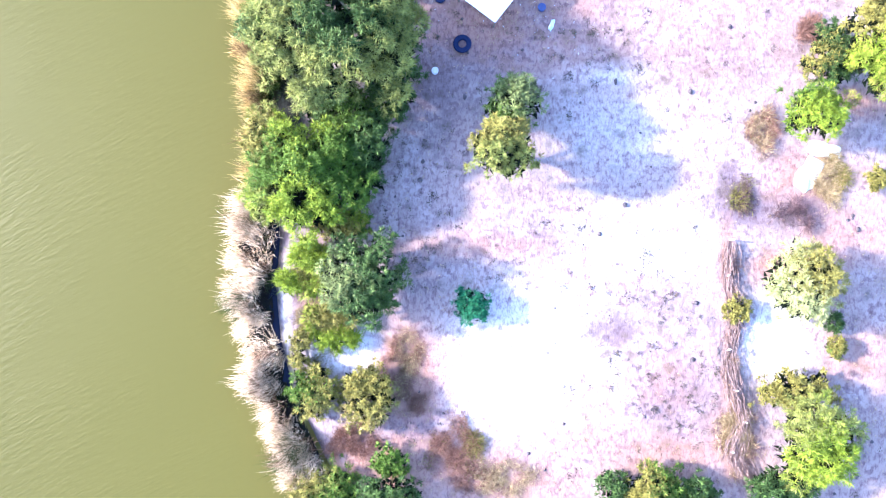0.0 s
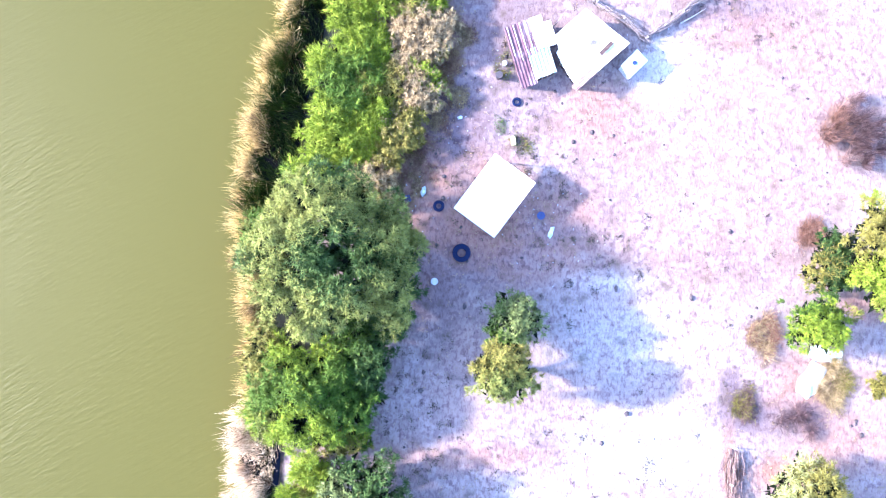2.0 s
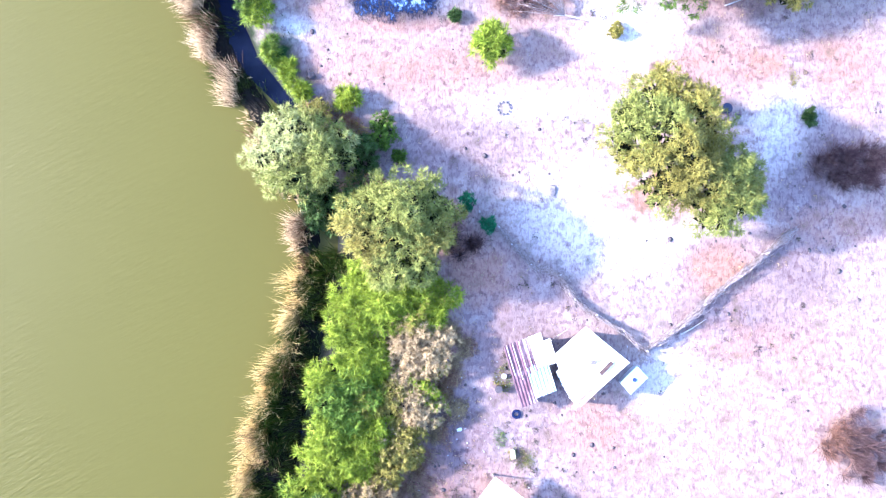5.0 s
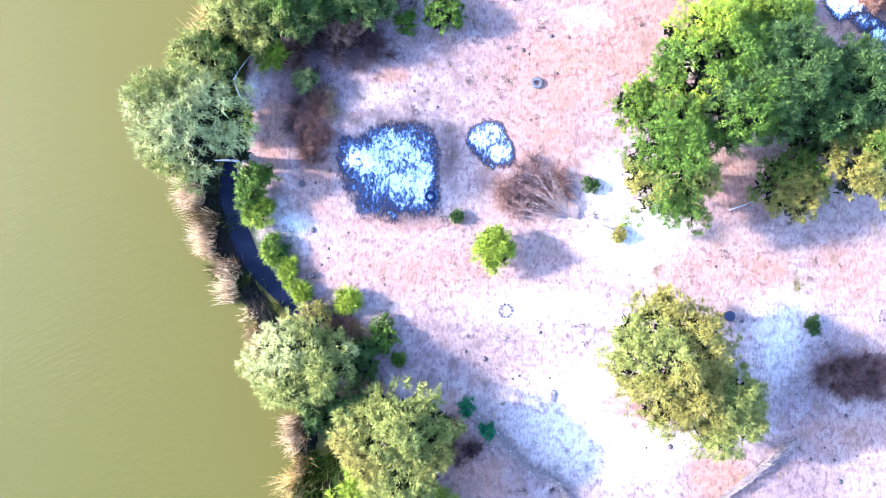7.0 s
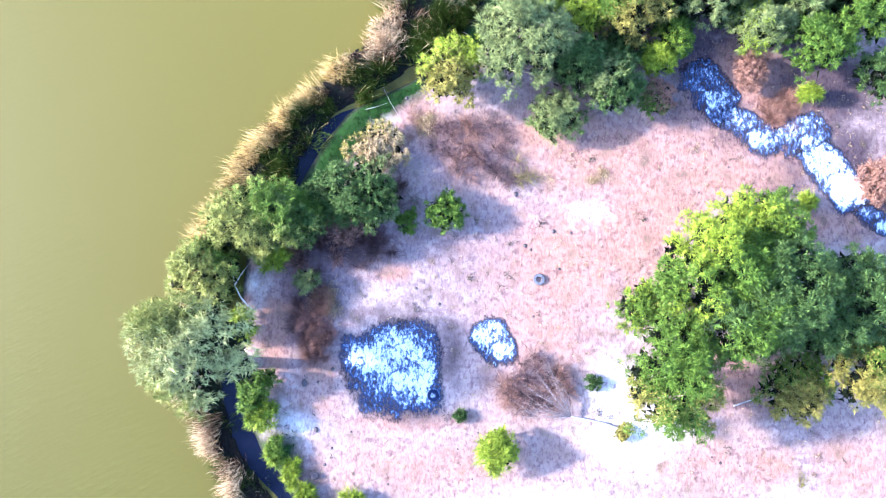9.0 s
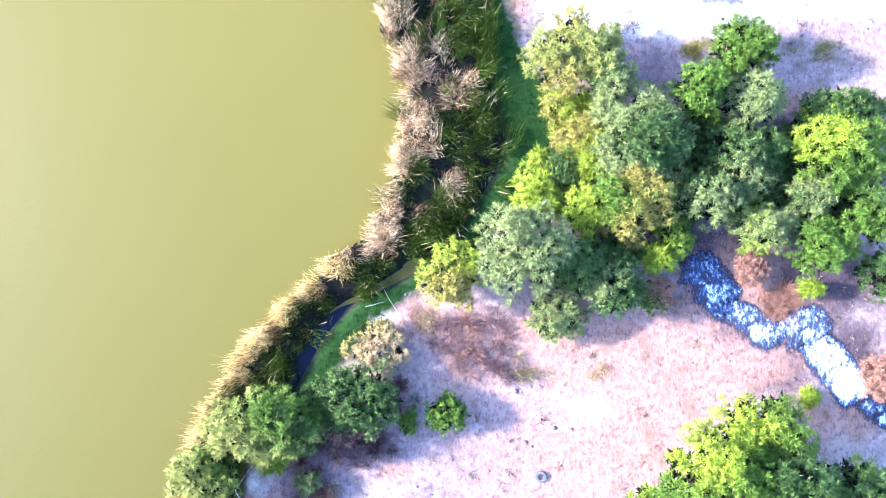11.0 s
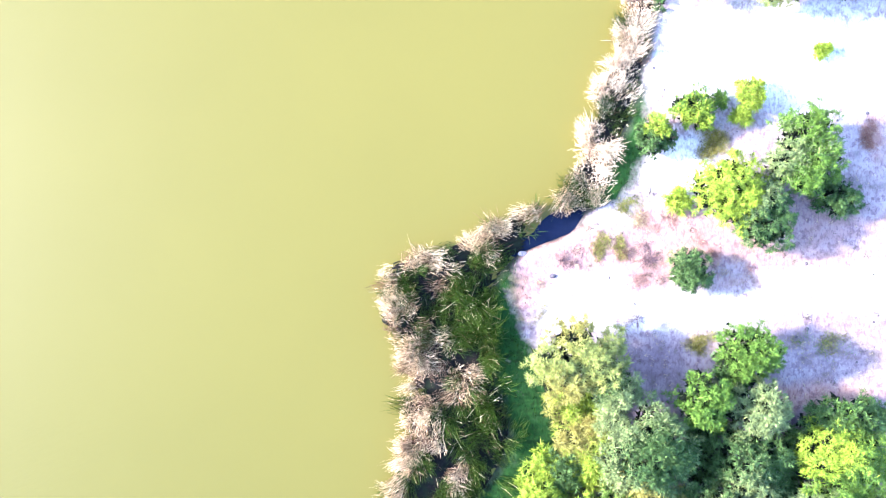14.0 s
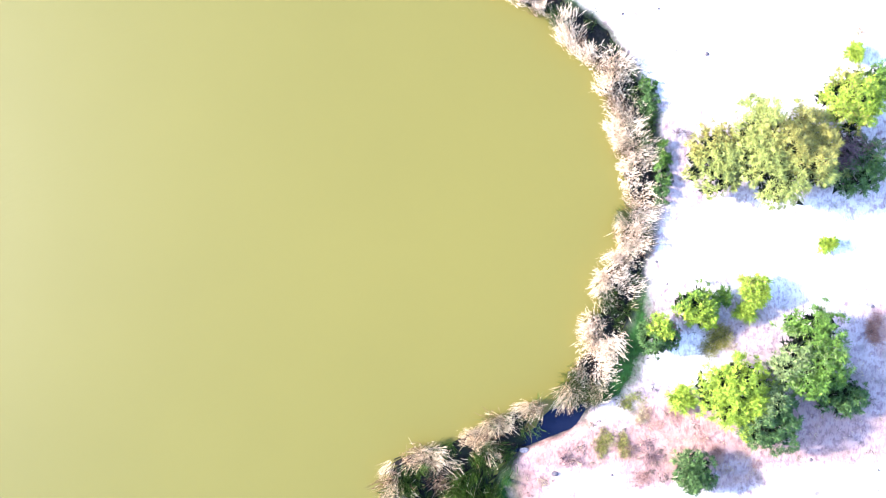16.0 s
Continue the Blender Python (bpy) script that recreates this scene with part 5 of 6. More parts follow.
def ash_patch(x, y, rx, ry, turn, core, label, square=0.3):
    COUNT[0] += 1
    rng = np.random.default_rng(COUNT[0])
    n, rings = 72, 16
    ang = np.linspace(0, 2 * math.pi, n, endpoint=False)
    ph = rng.uniform(0, 6.28, 8)
    sq = 1 / np.maximum(np.abs(np.cos(ang)), np.abs(np.sin(ang))) ** square
    out = sq / (1 + 0.16 * square) * (0.96 + sum(0.026 / (0.6 + 0.22 * i) * np.sin((i + 2) * ang + ph[i]) for i in range(8)))
    co, val = [(0, 0, 0.06)], [core]
    for r in range(1, rings + 1):
        f = r / rings
        for a, o in zip(ang, out):
            co.append((rx * o * f * math.cos(a), ry * o * f * math.sin(a), 0.05 * (1 - f ** 3) + 0.015 * math.sin(9 * a + 7 * f) * (1 - f) + 0.006))
            val.append(core * (1 - 1.35 * f ** 6) - 0.6 * f ** 9 - 0.75 * f * max(0.0, -math.sin(a + 0.5)))
    co = np.array(co)
    t = radians(turn)
    world_xy = np.stack([x + co[:, 0] * math.cos(t) - co[:, 1] * math.sin(t), y + co[:, 0] * math.sin(t) + co[:, 1] * math.cos(t)], 1)
    z = ground_height(world_xy[:, 0], world_xy[:, 1]) + co[:, 2] + 0.012
    ob = thing("ash_patch", x, y, 0, label, "ash patch", "burnt patches")
    pts = np.concatenate([world_xy - np.array([x, y]), z[:, None]], 1)
    cut = 11
    faces = [(0, 1 + k, 1 + (k + 1) % n) for k in range(n)]
    rim = []
    for r in range(rings - 1):
        for k in range(n):
            a, b = 1 + r * n + k, 1 + r * n + (k + 1) % n
            (faces if r < cut else rim).append((a, a + n, b + n, b))
    low = 1 + cut * n
    for name, p, v, f in (("ash_core", pts[:low + n], val[:low + n], faces), ("charred_rim", pts[low:], val[low:], [tuple(q - low for q in face) for face in rim])):
        me = bpy.data.meshes.new(name)
        me.from_pydata(p.tolist(), [], f)
        me.attributes.new("core", "FLOAT", "POINT").data.foreach_set("value", np.array(v, dtype=np.float32))
        me.shade_smooth()
        part(name, me, ASH, ob, "pale crusted ash" if name == "ash_core" else "blackened soil at the edge")
    return ob


ash_patch(-2.72, 47.12, 3.65, 3.40, 6, 0.80, "large burnt patch of white ash with a charred rim", 0.45)
ash_patch(3.05, 48.80, 1.35, 1.90, 28, 0.75, "small burnt patch of white ash with a charred rim", 0.1)
ash_patch(15.30, 63.35, 2.5, 1.75, -48, 0.45, "blue-grey burnt patch at the edge of the grove")
ash_patch(17.73, 61.06, 2.5, 1.25, -35, 0.55, "burnt strip of pale ash and charcoal")
ash_patch(20.75, 60.75, 2.0, 1.5, 30, 0.6, "burnt patch of ash beside a withered bush")
ash_patch(22.45, 58.50, 3.2, 1.5, -52, 0.95, "long burnt strip of white ash on dry grass")
ash_patch(24.99, 55.86, 1.6, 0.9, -20, 0.5, "burnt patch of ash on the slope")


# ---- shelter and huts ----
def box(bm, a, b, width, height):
    """A beam from a to b."""
    a, b = Vector(a), Vector(b)
    d = (b - a).normalized()
    side = d.cross(Vector((0, 0, 1)))
    side = side.normalized() if side.length > 1e-4 else Vector((1, 0, 0))
    up = side.cross(d).normalized()
    vs = [bm.verts.new(p + side * sx * width / 2 + up * sz * height / 2) for p in (a, b) for sx, sz in ((-1, -1), (1, -1), (1, 1), (-1, 1))]
    for f in ((3, 2, 1, 0), (4, 5, 6, 7), (0, 1, 5, 4), (1, 2, 6, 5), (2, 3, 7, 6), (3, 0, 4, 7)):
        bm.faces.new([vs[i] for i in f])
    return bm


def sheet(bm, origin, u, v, waves, depth=0.02, bend=0.0, ragged=0.0, seed=1, ends_at=(1.0, 1.0)):
    """A roofing sheet, solid, corrugated across u, sagging along v, with a ragged end."""
    rng = random.Random(seed)
    origin, u, v = Vector(origin), Vector(u), Vector(v)
    nu, nv = max(2, waves * 4), 5
    layers = []
    ends = [rng.uniform(-ragged, ragged) + ends_at[0] + (ends_at[1] - ends_at[0]) * i / nu - 1 for i in range(nu + 1)]
    for dz in (0.0, -0.012):
        rows = []
        for j in range(nv + 1):
            row = []
            for i in range(nu + 1):
                s, t = i / nu, j / nv
                p = origin + u * s + v * (t * (1 + ends[i]))
                p.z += depth * math.sin(2 * math.pi * waves * s) - bend * 4 * t * (1 - t) + dz
                row.append(bm.verts.new(p))
            rows.append(row)
        layers.append(rows)
    top, bot = layers
    for j in range(nv):
        for i in range(nu):
            bm.faces.new((top[j][i], top[j][i + 1], top[j + 1][i + 1], top[j + 1][i]))
            bm.faces.new((bot[j][i], bot[j + 1][i], bot[j + 1][i + 1], bot[j][i + 1]))
    rim_t = top[0] + [r[-1] for r in top[1:]] + top[-1][-2::-1] + [r[0] for r in top[-2:0:-1]]
    rim_b = bot[0] + [r[-1] for r in bot[1:]] + bot[-1][-2::-1] + [r[0] for r in bot[-2:0:-1]]
    for i in range(len(rim_t)):
        bm.faces.new((rim_t[i - 1], rim_b[i - 1], rim_b[i], rim_t[i]))
    bmesh.ops.recalc_face_normals(bm, faces=bm.faces)
    return bm


def flat(x, y):
    return Vector((x, y, 0))


def upright(parent, name, foot, top, r, mat):
    bm = bmesh.new()
    tube(bm, [foot, (Vector(foot) + Vector(top)) / 2 + Vector((0.02, -0.02, 0)), top], [r * 1.1, r, r * 0.9], 7)
    return part(name, bm, mat, parent)


# open shelter: a white sheet over four posts and two rails
W, S, E, N = flat(0.83, 15.76), flat(3.05, 14.11), flat(5.27, 17.10), flat(3.12, 18.77)
mid = (W + S + E + N) / 4
shelter = thing("shelter", mid.x, mid.y, 0, "open shelter with a flat white sheet roof on wooden posts", "shelter")
c = [p - mid for p in (W, S, E, N)]
bm = bmesh.new()
sheet(bm, c[0] + Vector((0, 0, 1.44)), c[1] - c[0], c[3] - c[0], 6, 0.004, 0.05, 0.008, 3)
part("roof", bm, WHITE_SHEET, shelter, "plain white roof sheet")
for p in c:
    upright(shelter, "post", (p * 0.9) + Vector((0, 0, -0.1)), (p * 0.9) + Vector((0, 0, 1.38)), 0.055, BARK)
for a, b in ((c[0], c[3]), (c[1], c[2])):
    bm = bmesh.new()
    box(bm, a * 0.93 + Vector((0, 0, 1.35)), b * 0.93 + Vector((0, 0, 1.35)), 0.07, 0.07)
    part("rail", bm, BOARD, shelter)


def hut(label, corners, height, group="huts"):
    """Posts and board walls under a roof whose corners are given; the roof sheets are added by the caller."""
    m = sum(corners, Vector()) / len(corners)
    ob = thing("hut", m.x, m.y, 0, label, "hut", group)
    inset = [(p - m) * 0.86 for p in corners]
    for p in inset:
        upright(ob, "post", p + Vector((0, 0, -0.1)), p + Vector((0, 0, height - 0.06)), 0.06, BARK)
    for a, b in zip(inset, inset[1:] + inset[:1]):
        n = max(3, int((b - a).length / 0.28))
        for k in range(n):
            bm = bmesh.new()
            s = (k + 0.5) / n
            p = a.lerp(b, s)
            d = (b - a).normalized() * 0.12
            zt = height - 0.1 - 0.12 * random.random()
            slab(bm, [(p.x - d.x - d.y * 0.1, p.y - d.y + d.x * 0.1), (p.x + d.x - d.y * 0.1, p.y + d.y + d.x * 0.1), (p.x + d.x + d.y * 0.1, p.y + d.y - d.x * 0.1), (p.x - d.x + d.y * 0.1, p.y - d.y - d.x * 0.1)], zt, zt + 0.05)
            part("wall_board", bm, BOARD, ob)
    return ob, m


def slab(bm, corners, z, thick):
    top = [bm.verts.new((x, y, z)) for x, y in corners]
    bot = [bm.verts.new((x, y, z - thick)) for x, y in corners]
    n = len(corners)
    bm.faces.new(top)
    bm.faces.new(bot[::-1])
    for i in range(n):
        bm.faces.new((top[i - 1], bot[i - 1], bot[i], top[i]))
    bmesh.ops.recalc_face_normals(bm, faces=bm.faces)
    return bm


# the white-roofed hut
P, Q, R, T = flat(8.27, 26.90), flat(10.62, 24.95), flat(7.72, 22.40), flat(6.66, 23.90)
white_hut, m = hut("low hut roofed with patched white metal sheets", [P, Q, R, T], 1.05)
u, v = (Q - P) / 4, R - Q
for k, (ln, mat) in enumerate((((0.60, 0.74), WHITE_SHEET), ((0.78, 0.88), TEAL_SHEET), ((0.87, 0.94), WHITE_SHEET), ((0.94, 1.0), WHITE_SHEET))):
    bm = bmesh.new()
    sheet(bm, P - m + u * (k - 0.04) + Vector((0, 0, 1.10 + 0.035 * (k % 2))), u * 1.1, v, 5, 0.012, 0.02, 0.008, 20 + k, ln)
    part("roof_sheet", bm, mat, white_hut, "white metal roof sheet" if mat is WHITE_SHEET else "pale bluish metal roof sheet")
bm = bmesh.new()
sheet(bm, R - m - v * 0.36 - u * 0.42 + Vector((0, 0, 1.19)), u * 0.5, v * 0.4, 3, 0.012, 0.0, 0.03, 31)
part("roof_patch", bm, RUST_PALE, white_hut, "rust-stained strip of roof sheet")
bm = bmesh.new()
a, b = flat(9.01, 24.30) - m, flat(9.67, 24.95) - m
box(bm, a + Vector((0, 0, 1.22)), b + Vector((0, 0, 1.22)), 0.22, 0.06)
part("roof_board", bm, BOARD, white_hut, "brown board weighing down the roof")
bm = bmesh.new()
a = flat(8.61, 24.96) - m
slab(bm, [(a.x - 0.2, a.y - 0.16), (a.x + 0.16, a.y - 0.1), (a.x + 0.22, a.y + 0.14), (a.x - 0.1, a.y + 0.1)], 1.27, 0.1)
part("roof_stone", bm, STONE, white_hut)

# the rusty hut
A, B, C, D = flat(3.67, 25.82), flat(5.62, 26.56), flat(6.72, 23.26), flat(4.66, 22.49)
rusty_hut, m = hut("low hut roofed with rusty and pale corrugated sheets", [A, B, C, D], 0.95)
u, v = B - A, D - A
for k, (o, uu, vv, n, mat) in enumerate((
        (A + Vector((0, 0, 0.04)), u * 0.74, v * 0.56, 8, RUST_SHEET),
        (A + u * 0.70 + Vector((0, 0, 0.07)), u * 0.36, v * 0.52, 3, WHITE_SHEET),
        (A + u * 1.02 + v * 0.14 + Vector((0, 0, 0.09)), u * 0.24, v * 0.40, 2, WHITE_SHEET),
        (A + v * 0.52 + Vector((0, 0, -0.02)), u * 0.46, v * 0.5, 5, RUST_SHEET),
        (A + u * 0.42 + v * 0.46 + Vector((0, 0, 0.03)), u * 0.60, v * 0.50, 6, TEAL_SHEET))):
    bm = bmesh.new()
    sheet(bm, o - m + Vector((0, 0, 0.97)), uu, vv, n, 0.018, 0.02, 0.012, 40 + k)
    part("roof_sheet", bm, mat, rusty_hut, {"rusted_sheet": "rusty corrugated sheet", "white_sheet": "white metal sheet"}.get(mat.name, "pale bluish sheet"))
for k in range(4):  # pale battens along the ribs
    bm = bmesh.new()
    o = A - m + u * (0.08 + 0.17 * k)
    box(bm, o + v * 0.01 + Vector((0, 0, 1.05)), o + v * (0.5 + 0.1 * (k % 2)) + Vector((0, 0, 1.03)), 0.03, 0.03)
    part("batten", bm, WHITE_SHEET, rusty_hut)

# white box with a round cap beside the hut
A, B, C, D = flat(11.14, 24.70), flat(11.76, 24.04), flat(10.77, 23.08), flat(10.22, 23.76)
m = (A + B + C + D) / 4
tank = thing("storage_box", m.x, m.y, 0, "white box with a pale bluish lid and small round cap", "box")
bm = bmesh.new()
slab(bm, [((p - m) * 0.94).to_2d()[:] for p in (A, B, C, D)], 0.74, 0.75)
part("body", bm, PLASTIC_W, tank)
bm = bmesh.new()
slab(bm, [(p - m).to_2d()[:] for p in (A, B, C, D)], 0.80, 0.055)
bmesh.ops.bevel(bm, geom=bm.edges[:], offset=0.012, segments=1, affect="EDGES")
lid = part("lid", bm, TEAL_SHEET, tank, "pale bluish lid")
bm = bmesh.new()
tube(bm, [(0.02, 0.02, 0.79), (0.02, 0.02, 0.86)], [0.12, 0.11], 14)
part("cap", bm, PLASTIC_B, lid, "round teal cap")


# ---- fences of brushwood ----
def brush_fence(label, pts, tall, seed, thick=0.09, sticks=60, mat=BRUSHWOOD):
    """Posts with bundles of dry branches laid along them."""
    rng = random.Random(seed)
    o = pts[0]
    ob = thing("brush_fence", o.x, o.y, ground_at(o.x, o.y), label, "fence")
    for a, b in zip(pts, pts[1:]):
        d = (b - a)
        side = Vector((-d.y, d.x, 0)).normalized()
        n = int(sticks * d.length)
        bm = bmesh.new()
        for _ in range(n):
            s = rng.random()
            p = a + d * s - o + side * rng.gauss(0, thick) + Vector((0, 0, abs(rng.gauss(0.25, 0.3)) * tall))
            ln = rng.uniform(0.4, 1.1)
            w = d.normalized() + side * rng.gauss(0, 0.10) + Vector((0, 0, rng.gauss(0, 0.12)))
            w.normalize()
            q = p + w * ln
            k = p.lerp(q, 0.5) + side * rng.gauss(0, 0.08) + Vector((0, 0, rng.uniform(0, 0.12)))
            p.z, q.z = max(p.z, 0.02), max(q.z, 0.02)
            r = rng.uniform(0.010, 0.028)
            tube(bm, [p, k, q], [r, r * 0.8, r * 0.4], 4)
        tagged(part("brush_section", bm, mat, ob), kind="stuff")
        m = max(1, int(d.length / 1.5))
        for k in range(m):
            p = a + d * (k / m) - o
            upright(ob, "post", p + Vector((0, 0, -0.15)), p + Vector((rng.gauss(0, 0.06), rng.gauss(0, 0.06), tall * rng.uniform(0.9, 1.15))), 0.05, DEADWOOD)
    return ob


brush_fence("low fence of pale dry brushwood round a cleared plot", [flat(2.44, 33.36), flat(3.60, 32.46), flat(4.36, 31.54), flat(5.37, 30.45), flat(6.91, 29.78), flat(7.86, 28.34), flat(9.00, 27.51), flat(10.53, 26.58), flat(11.70, 25.53)], 0.5, 5, 0.06, 64)
brush_fence("straight fence of bundled dry branches beside a track", [flat(11.77, 25.53), flat(12.85, 26.16), flat(13.93, 26.98), flat(15.09, 28.07), flat(17.08, 29.63), flat(18.74, 30.94), flat(19.87, 31.90)], 0.55, 6, 0.07, 70)
brush_fence("row of dry brown brushwood between two clearings", [flat(16.51, 2.32), flat(16.28, 0.24), flat(16.76, -1.83), flat(16.24, -3.90), flat(16.62, -6.11), flat(17.13, -7.84), flat(16.49, -9.58), flat(17.53, -11.46)], 0.6, 7, 0.26, 60, BROWN_BRUSH)


# ---- dead wood ----
def dead_branch(label, spines, mat=DEADWOOD, name="dead_branch", twigs=None):
    o = spines[0][0][0]
    z0 = ground_at(o.x, o.y)
    ob = thing(name, o.x, o.y, z0, label, "dead wood")
    for pts, r in spines:
        bm = bmesh.new()
        n = len(pts)
        tube(bm, [p - Vector((o.x, o.y, 0)) for p in pts], [r * (1 - 0.8 * i / (n - 1)) for i in range(n)], 6)
        part("branch", bm, twigs if twigs and r < 0.03 else mat, ob)
    return ob


def at(x, y, z):
    return Vector((x, y, z))


rng0 = random.Random(12)
base = at(10.31, 43.90, 0.1)
fork = at(7.40, 44.68, 0.25)
spines = [([base, at(9.18, 44.31, 0.15), fork, at(6.75, 44.61, 0.3)], 0.09)]
for k in range(34):
    s = k / 33
    e = fork + Vector((-1.3 - 2.4 * s + rng0.gauss(0, 0.2), 3.4 - 3.2 * s + rng0.gauss(0, 0.3), rng0.uniform(0.1, 1.0)))
    h = fork.lerp(e, 0.5) + Vector((rng0.gauss(0, 0.2), rng0.gauss(0, 0.2), 0.4))
    spines.append(([fork, h, e], 0.014))
dead_branch("fallen bare tree with a pale trunk and fanned branches", spines, name="fallen_tree", twigs=BRUSHWOOD)
b = at(-10.49, 47.72, -0.1)
dead_branch("bare pale limbs leaning out over the river", [
    ([b, at(-11.21, 48.13, 2.0), at(-11.95, 48.38, 3.2), at(-12.69, 48.41, 4.4)], 0.09),
    ([b, at(-11.45, 47.48, 2.2), at(-12.38, 47.26, 3.4), at(-13.10, 46.95, 4.4)], 0.08),
    ([b, at(-11.47, 48.19, 2.0), at(-12.12, 49.05, 3.2), at(-12.57, 49.98, 4.2)], 0.06)])
b = at(-10.84, 50.65, 0.0)
dead_branch("crooked bleached branch on the bank", [([b, at(-11.28, 51.39, 0.8), at(-11.51, 52.09, 1.2), at(-11.56, 52.68, 1.4)], 0.06), ([at(-11.51, 52.09, 1.2), at(-11.20, 52.57, 1.4), at(-10.58, 53.48, 1.3)], 0.035)])
b = at(-2.50, 61.89, 0.05)
dead_branch("thin bleached pole lying on green grass", [([b, at(-2.97, 62.64, 0.3), at(-3.35, 63.41, 0.5)], 0.012)])
b = at(-4.36, 62.21, 0.1)
dead_branch("bleached stick on the bank", [([b, at(-3.69, 62.37, 0.2), at(-3.13, 62.54, 0.25)], 0.012)])
b = at(13.82, 26.37, 0.08)
dead_branch("long pale pole lying beside the fence", [([b, at(14.48, 26.72, 0.12), at(15.27, 27.22, 0.1)], 0.05)])
b = at(16.69, 45.27, 0.06)
dead_branch("pale fallen pole under the trees", [([b, at(17.66, 45.61, 0.12), at(18.64, 46.01, 0.1)], 0.05)])
b = at(6.46, 26.06, 0.05)
dead_branch("pole leaning between the two huts", [([b, at(6.86, 26.46, 0.7), at(7.18, 26.79, 1.4)], 0.05)], BRUSHWOOD)


# ---- tyres and clutter ----
def tyre(x, y, r, label, mat=RUBBER):
    ob_z = ground_at(x, y)
    w = r * 0.42
    prof = [(r * 0.46, 0.02), (r * 0.52, 0.0), (r * 0.93, 0.01), (r, 0.10 * w / 0.2), (r, w * 0.8), (r * 0.93, w), (r * 0.52, w), (r * 0.46, w * 0.92), (r * 0.62, w * 0.7), (r * 0.86, w * 0.5), (r * 0.62, w * 0.25)]
    n = 40
    bm = bmesh.new()
    rings = []
    for i in range(n):
        a = 2 * math.pi * i / n
        tread = 1.012 if i % 2 else 0.992
        rings.append([bm.verts.new((p * (tread if p > r * 0.95 else 1) * math.cos(a), p * (tread if p > r * 0.95 else 1) * math.sin(a), z)) for p, z in prof])
    for a, b in zip(rings, rings[1:] + rings[:1]):
        for k in range(len(prof)):
            bm.faces.new((a[k], b[k], b[(k + 1) % len(prof)], a[(k + 1) % len(prof)]))
    bmesh.ops.recalc_face_normals(bm, faces=bm.faces)
    ob = part("tyre", bm, mat)
    ob.location = (x, y, ob_z - 0.01)
    return tagged(ob, label, "tyre", "old tyres")


tyre(1.28, 13.32, 0.52, "large black lorry tyre lying flat on the soil")
tyre(0.00, 15.99, 0.32, "worn car tyre lying on the soil near the shelter")
tyre(5.61, 52.46, 0.33, "dusty grey car tyre lying flat in dry grass", DUSTY)
tyre(-0.43, 45.83, 0.34, "burnt tyre half sunk in the ash")
tyre(4.46, 21.91, 0.26, "small black tyre lying in front of the huts")


def pail(x, y, r, h, mat, label, name="bucket", cat="bucket"):
    ob = thing(name, x, y, ground_at(x, y), label, cat)
    bm = bmesh.new()
    tube(bm, [(0, 0, 0), (0, 0, h * 0.5), (0, 0, h * 0.9), (0, 0, h)], [r * 0.85, r * 0.95, r, r * 0.98], 16)
    part("body", bm, mat, ob)
    bm = bmesh.new()
    tube(bm, [(0, 0, h - 0.01), (0, 0, h + 0.03)], [r * 1.05, r * 1.05], 16)
    part("rim", bm, mat, ob)
    return ob


pail(-0.25, 11.72, 0.19, 0.34, PLASTIC_W, "white plastic bucket on shaded soil")
pail(3.44, 23.37, 0.20, 0.5, DARK_METAL, "dark drum standing by the rusty hut", "drum", "drum")
pail(3.77, 24.08, 0.14, 0.25, PLASTIC_W, "small white pot by the rusty hut", "pot", "pot")
pail(0.51, 24.93, 0.17, 0.3, PLASTIC_B, "blue plastic pail among dry weeds")
pail(5.76, 15.40, 0.22, 0.3, PLASTIC_B, "dark blue tub lying in the litter", "tub", "tub")


def canister(x, y, turn, mat, label):
    ob = thing("canister", x, y, ground_at(x, y), label, "canister", turn=turn)
    bm = bmesh.new()
    slab(bm, [(-0.14, -0.26), (0.14, -0.26), (0.14, 0.2), (0.05, 0.28), (-0.14, 0.24)], 0.2, 0.2)
    bmesh.ops.bevel(bm, geom=bm.edges[:], offset=0.03, segments=2, affect="EDGES")
    part("body", bm, mat, ob)
    bm = bmesh.new()
    tube(bm, [(0.09, 0.24, 0.12), (0.12, 0.32, 0.12)], [0.035, 0.035], 8)
    part("cap", bm, DARK_METAL, ob)
    return ob


canister(4.25, 19.68, 5, PLASTIC_Y, "yellow plastic canister lying by low weeds")


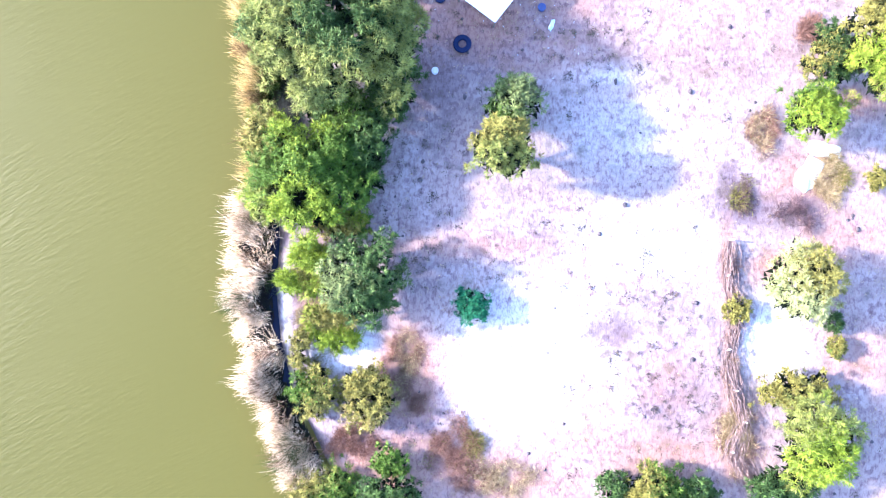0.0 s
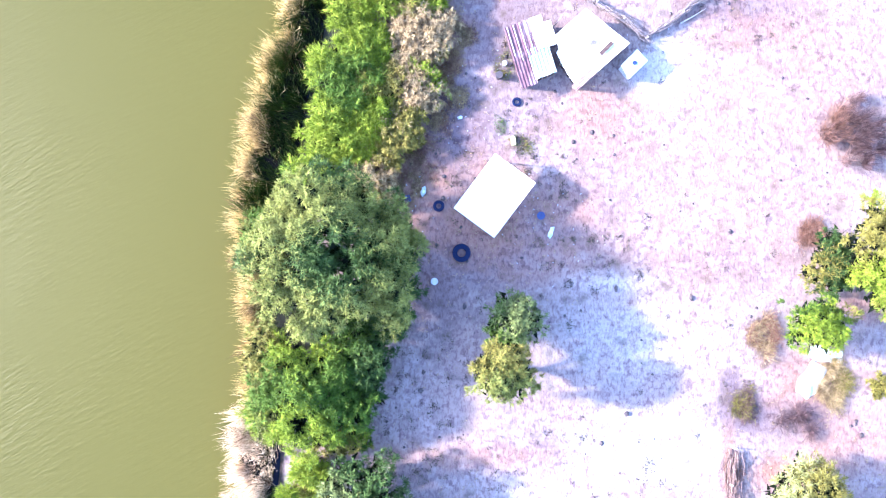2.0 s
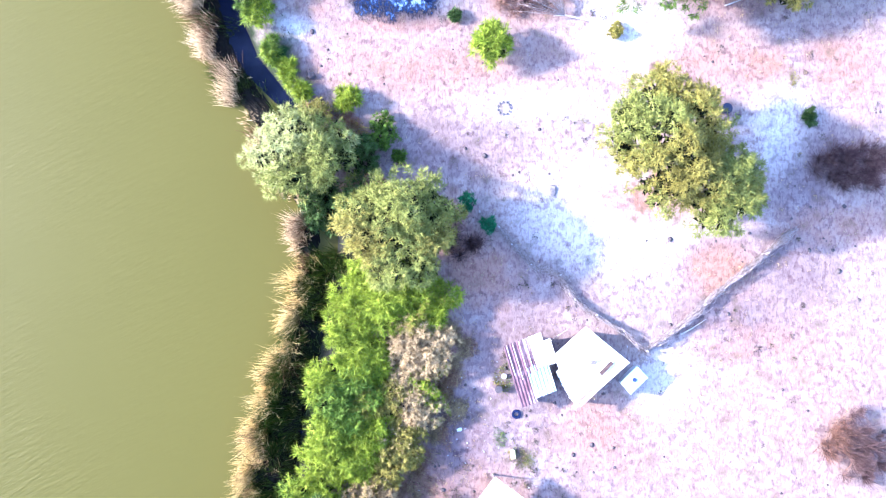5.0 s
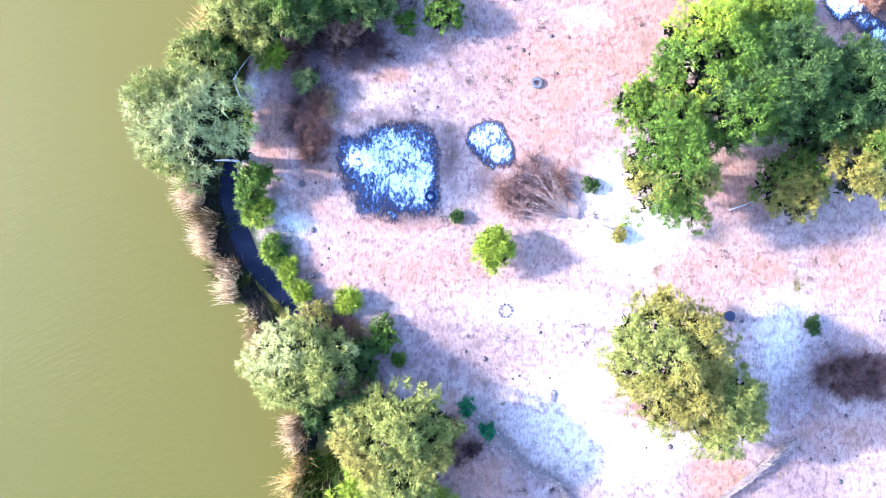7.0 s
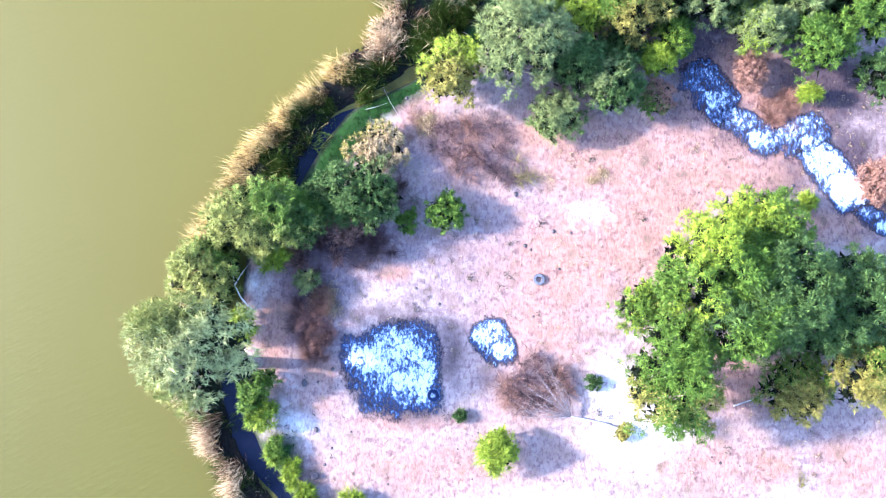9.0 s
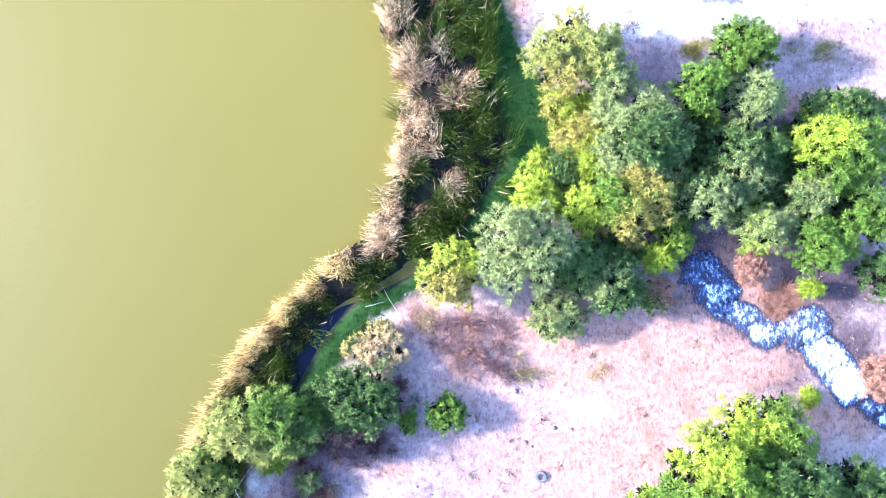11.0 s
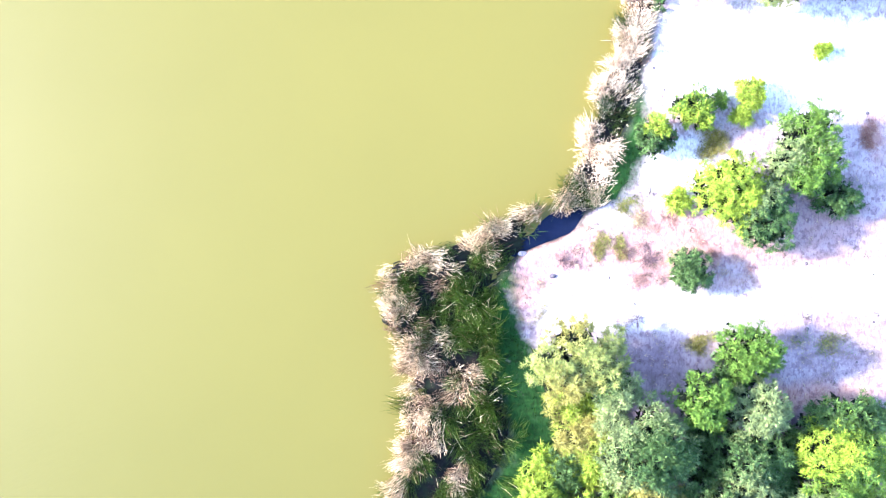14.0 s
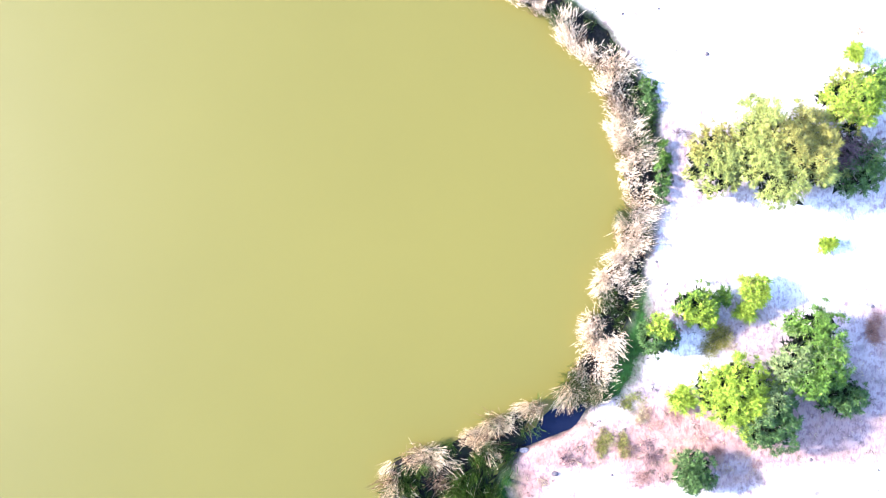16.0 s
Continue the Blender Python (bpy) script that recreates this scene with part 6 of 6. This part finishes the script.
def crumpled(x, y, lx, ly, turn, mat, label, name="plastic_sheet", lift=0.16):
    """A thrown-down sheet: folds, curled edges, an uneven outline."""
    COUNT[0] += 1
    r = random.Random(COUNT[0])
    ph = [r.uniform(0, 6.28) for _ in range(6)]
    n = 16
    co, faces = [], []
    for layer in (0.0, -0.015):
        for j in range(n + 1):
            for i in range(n + 1):
                s, t = i / n * 2 - 1, j / n * 2 - 1
                k = 1 - 0.25 * abs(s * t) + 0.10 * math.sin(4 * s + ph[0]) + 0.08 * math.sin(5 * t + ph[1])
                z = lift * (0.5 + 0.5 * math.sin(3.1 * s + 2 * t + ph[2]) * math.sin(2.7 * t - s + ph[3])) * (1 - 0.6 * max(abs(s), abs(t)) ** 2) + 0.03 + 0.02 * math.sin(9 * s + 7 * t + ph[4])
                co.append((lx * s * k, ly * t * k, z + layer))
    m = (n + 1) ** 2
    for j in range(n):
        for i in range(n):
            a = j * (n + 1) + i
            faces.append((a, a + 1, a + n + 2, a + n + 1))
            faces.append((m + a, m + a + n + 1, m + a + n + 2, m + a + 1))
    rim = [i for i in range(n)] + [j * (n + 1) + n for j in range(n)] + [n * (n + 1) + i for i in range(n, 0, -1)] + [j * (n + 1) for j in range(n, 0, -1)]
    faces += [(rim[k - 1], m + rim[k - 1], m + rim[k], rim[k]) for k in range(len(rim))]
    me = bpy.data.meshes.new(name)
    me.from_pydata(co, [], faces)
    me.materials.append(mat)
    ob = new(name, me)
    ob.matrix_basis = pose(x, y, ground_at(x, y), 0, 0, turn)
    return tagged(ob, label, "sheet", "thrown-down sheets")


crumpled(21.81, 7.49, 0.98, 0.46, -12, TARP, "crumpled white plastic sheet with pale bluish folds")
crumpled(20.94, 6.01, 0.59, 1.11, -32, TARP, "crumpled white plastic sheet lying on weeds")
crumpled(6.36, 14.44, 0.13, 0.36, -20, TARP, "small torn white sheet in the litter", lift=0.08)
crumpled(-0.87, 16.81, 0.16, 0.29, -15, TARP, "small white bag on the soil", "plastic_bag", 0.14)
crumpled(-1.77, 16.39, 0.20, 0.23, 15, PLASTIC_B, "dark blue rag on the soil", "rag", 0.12)
crumpled(1.24, 21.05, 0.16, 0.10, 15, TARP, "torn pale sheet on grey soil", lift=0.06)


def litter():
    rng = np.random.default_rng(9)
    co, faces = [], []
    spots = ((6.18, 15.56, 1.6, 60), (1.72, 21.05, 1.5, 40), (-1.51, 15.59, 1.0, 25), (12.39, 25.53, 0.9, 12), (3.67, 23.95, 0.8, 16))
    for x, y, sp, n in spots:
        for _ in range(n):
            px, py = x + rng.normal() * sp, y + rng.normal() * sp
            a, r = rng.uniform(0, 6.28), rng.uniform(0.02, 0.07)
            z = ground_at(px, py) + 0.02
            i = len(co)
            for k in range(4):
                t = a + k * 1.57
                q = r * (1 if k % 2 else 0.5)
                co.append((px + q * math.cos(t), py + q * math.sin(t), z + rng.uniform(0, 0.05)))
            co.append((px, py, z + 0.06))
            faces += [(i + k, i + (k + 1) % 4, i + 4) for k in range(4)]
            faces.append((i + 3, i + 2, i + 1, i))
    me = bpy.data.meshes.new("litter")
    me.from_pydata(co, [], faces)
    me.materials.append(PLASTIC_W)
    tagged(new("litter", me), "small white scraps of litter on grey soil", "litter", kind="stuff")


litter()


def stone(x, y, rx, ry, h, mat, label, name="stone"):
    COUNT[0] += 1
    r = random.Random(COUNT[0])
    bm = bmesh.new()
    bmesh.ops.create_icosphere(bm, subdivisions=2, radius=1.0)
    for v in bm.verts:
        k = 1 + r.uniform(-0.14, 0.14)
        v.co = Vector((v.co.x * rx * k, v.co.y * ry * k, (v.co.z * 0.6 + 0.35) * h * k))
    ob = part(name, bm, mat)
    ob.location = (x, y, ground_at(x, y))
    return tagged(ob, label, name.replace("_", " "))


stone(6.62, 34.60, 0.22, 0.34, 0.12, STONE, "flat grey stone on pale sand")
pail(16.57, 39.22, 0.29, 0.45, NAVY, "dark blue drum beside a large yellowish tree", "drum", "drum")
stone(12.72, 53.55, 0.16, 0.22, 0.25, CLOD, "dark stump in dry grass", "stump")
stone(-7.14, 41.25, 0.26, 0.22, 0.3, CLOD, "dark stump on the bank", "stump")
stone(-7.78, 46.51, 0.18, 0.24, 0.2, CLOD, "dark weathered stump on grey soil", "stump")
stone(4.70, 82.17, 0.28, 0.16, 0.2, STONE, "pale stone at the water's edge")
stone(6.39, 80.88, 0.2, 0.14, 0.15, CLOD, "dark stone on bare sand")
stone(1.44, 10.28, 0.10, 0.17, 0.15, CLOD, "small dark stone on the soil")
stone(10.02, 11.27, 0.09, 0.20, 0.15, CLOD, "small dark stone on pale sand")
stone(14.27, 10.73, 0.12, 0.16, 0.15, CLOD, "small dark stone on the soil")
stone(10.53, 4.25, 0.14, 0.14, 0.15, CLOD, "small dark clod on pale sand")
ring = thing("stone_ring", 3.88, 39.37, 0, "small ring of grey stones round an old hearth", "hearth")
for k in range(11):
    r = random.Random(k + 50)
    bm = bmesh.new()
    bmesh.ops.create_icosphere(bm, subdivisions=1, radius=1.0)
    a = 2 * math.pi * k / 11
    for v in bm.verts:
        v.co = Vector((math.cos(a) * 0.36 + v.co.x * 0.09 * r.uniform(0.8, 1.2), math.sin(a) * 0.36 + v.co.y * 0.08, 0.03 + v.co.z * 0.06))
    part("stone", bm, STONE, ring)

# dry weeds at the foot of the bank
tree(-1.30, -6.80, 1.50, 1.20, 0.6, "rust", "straw", density=80)
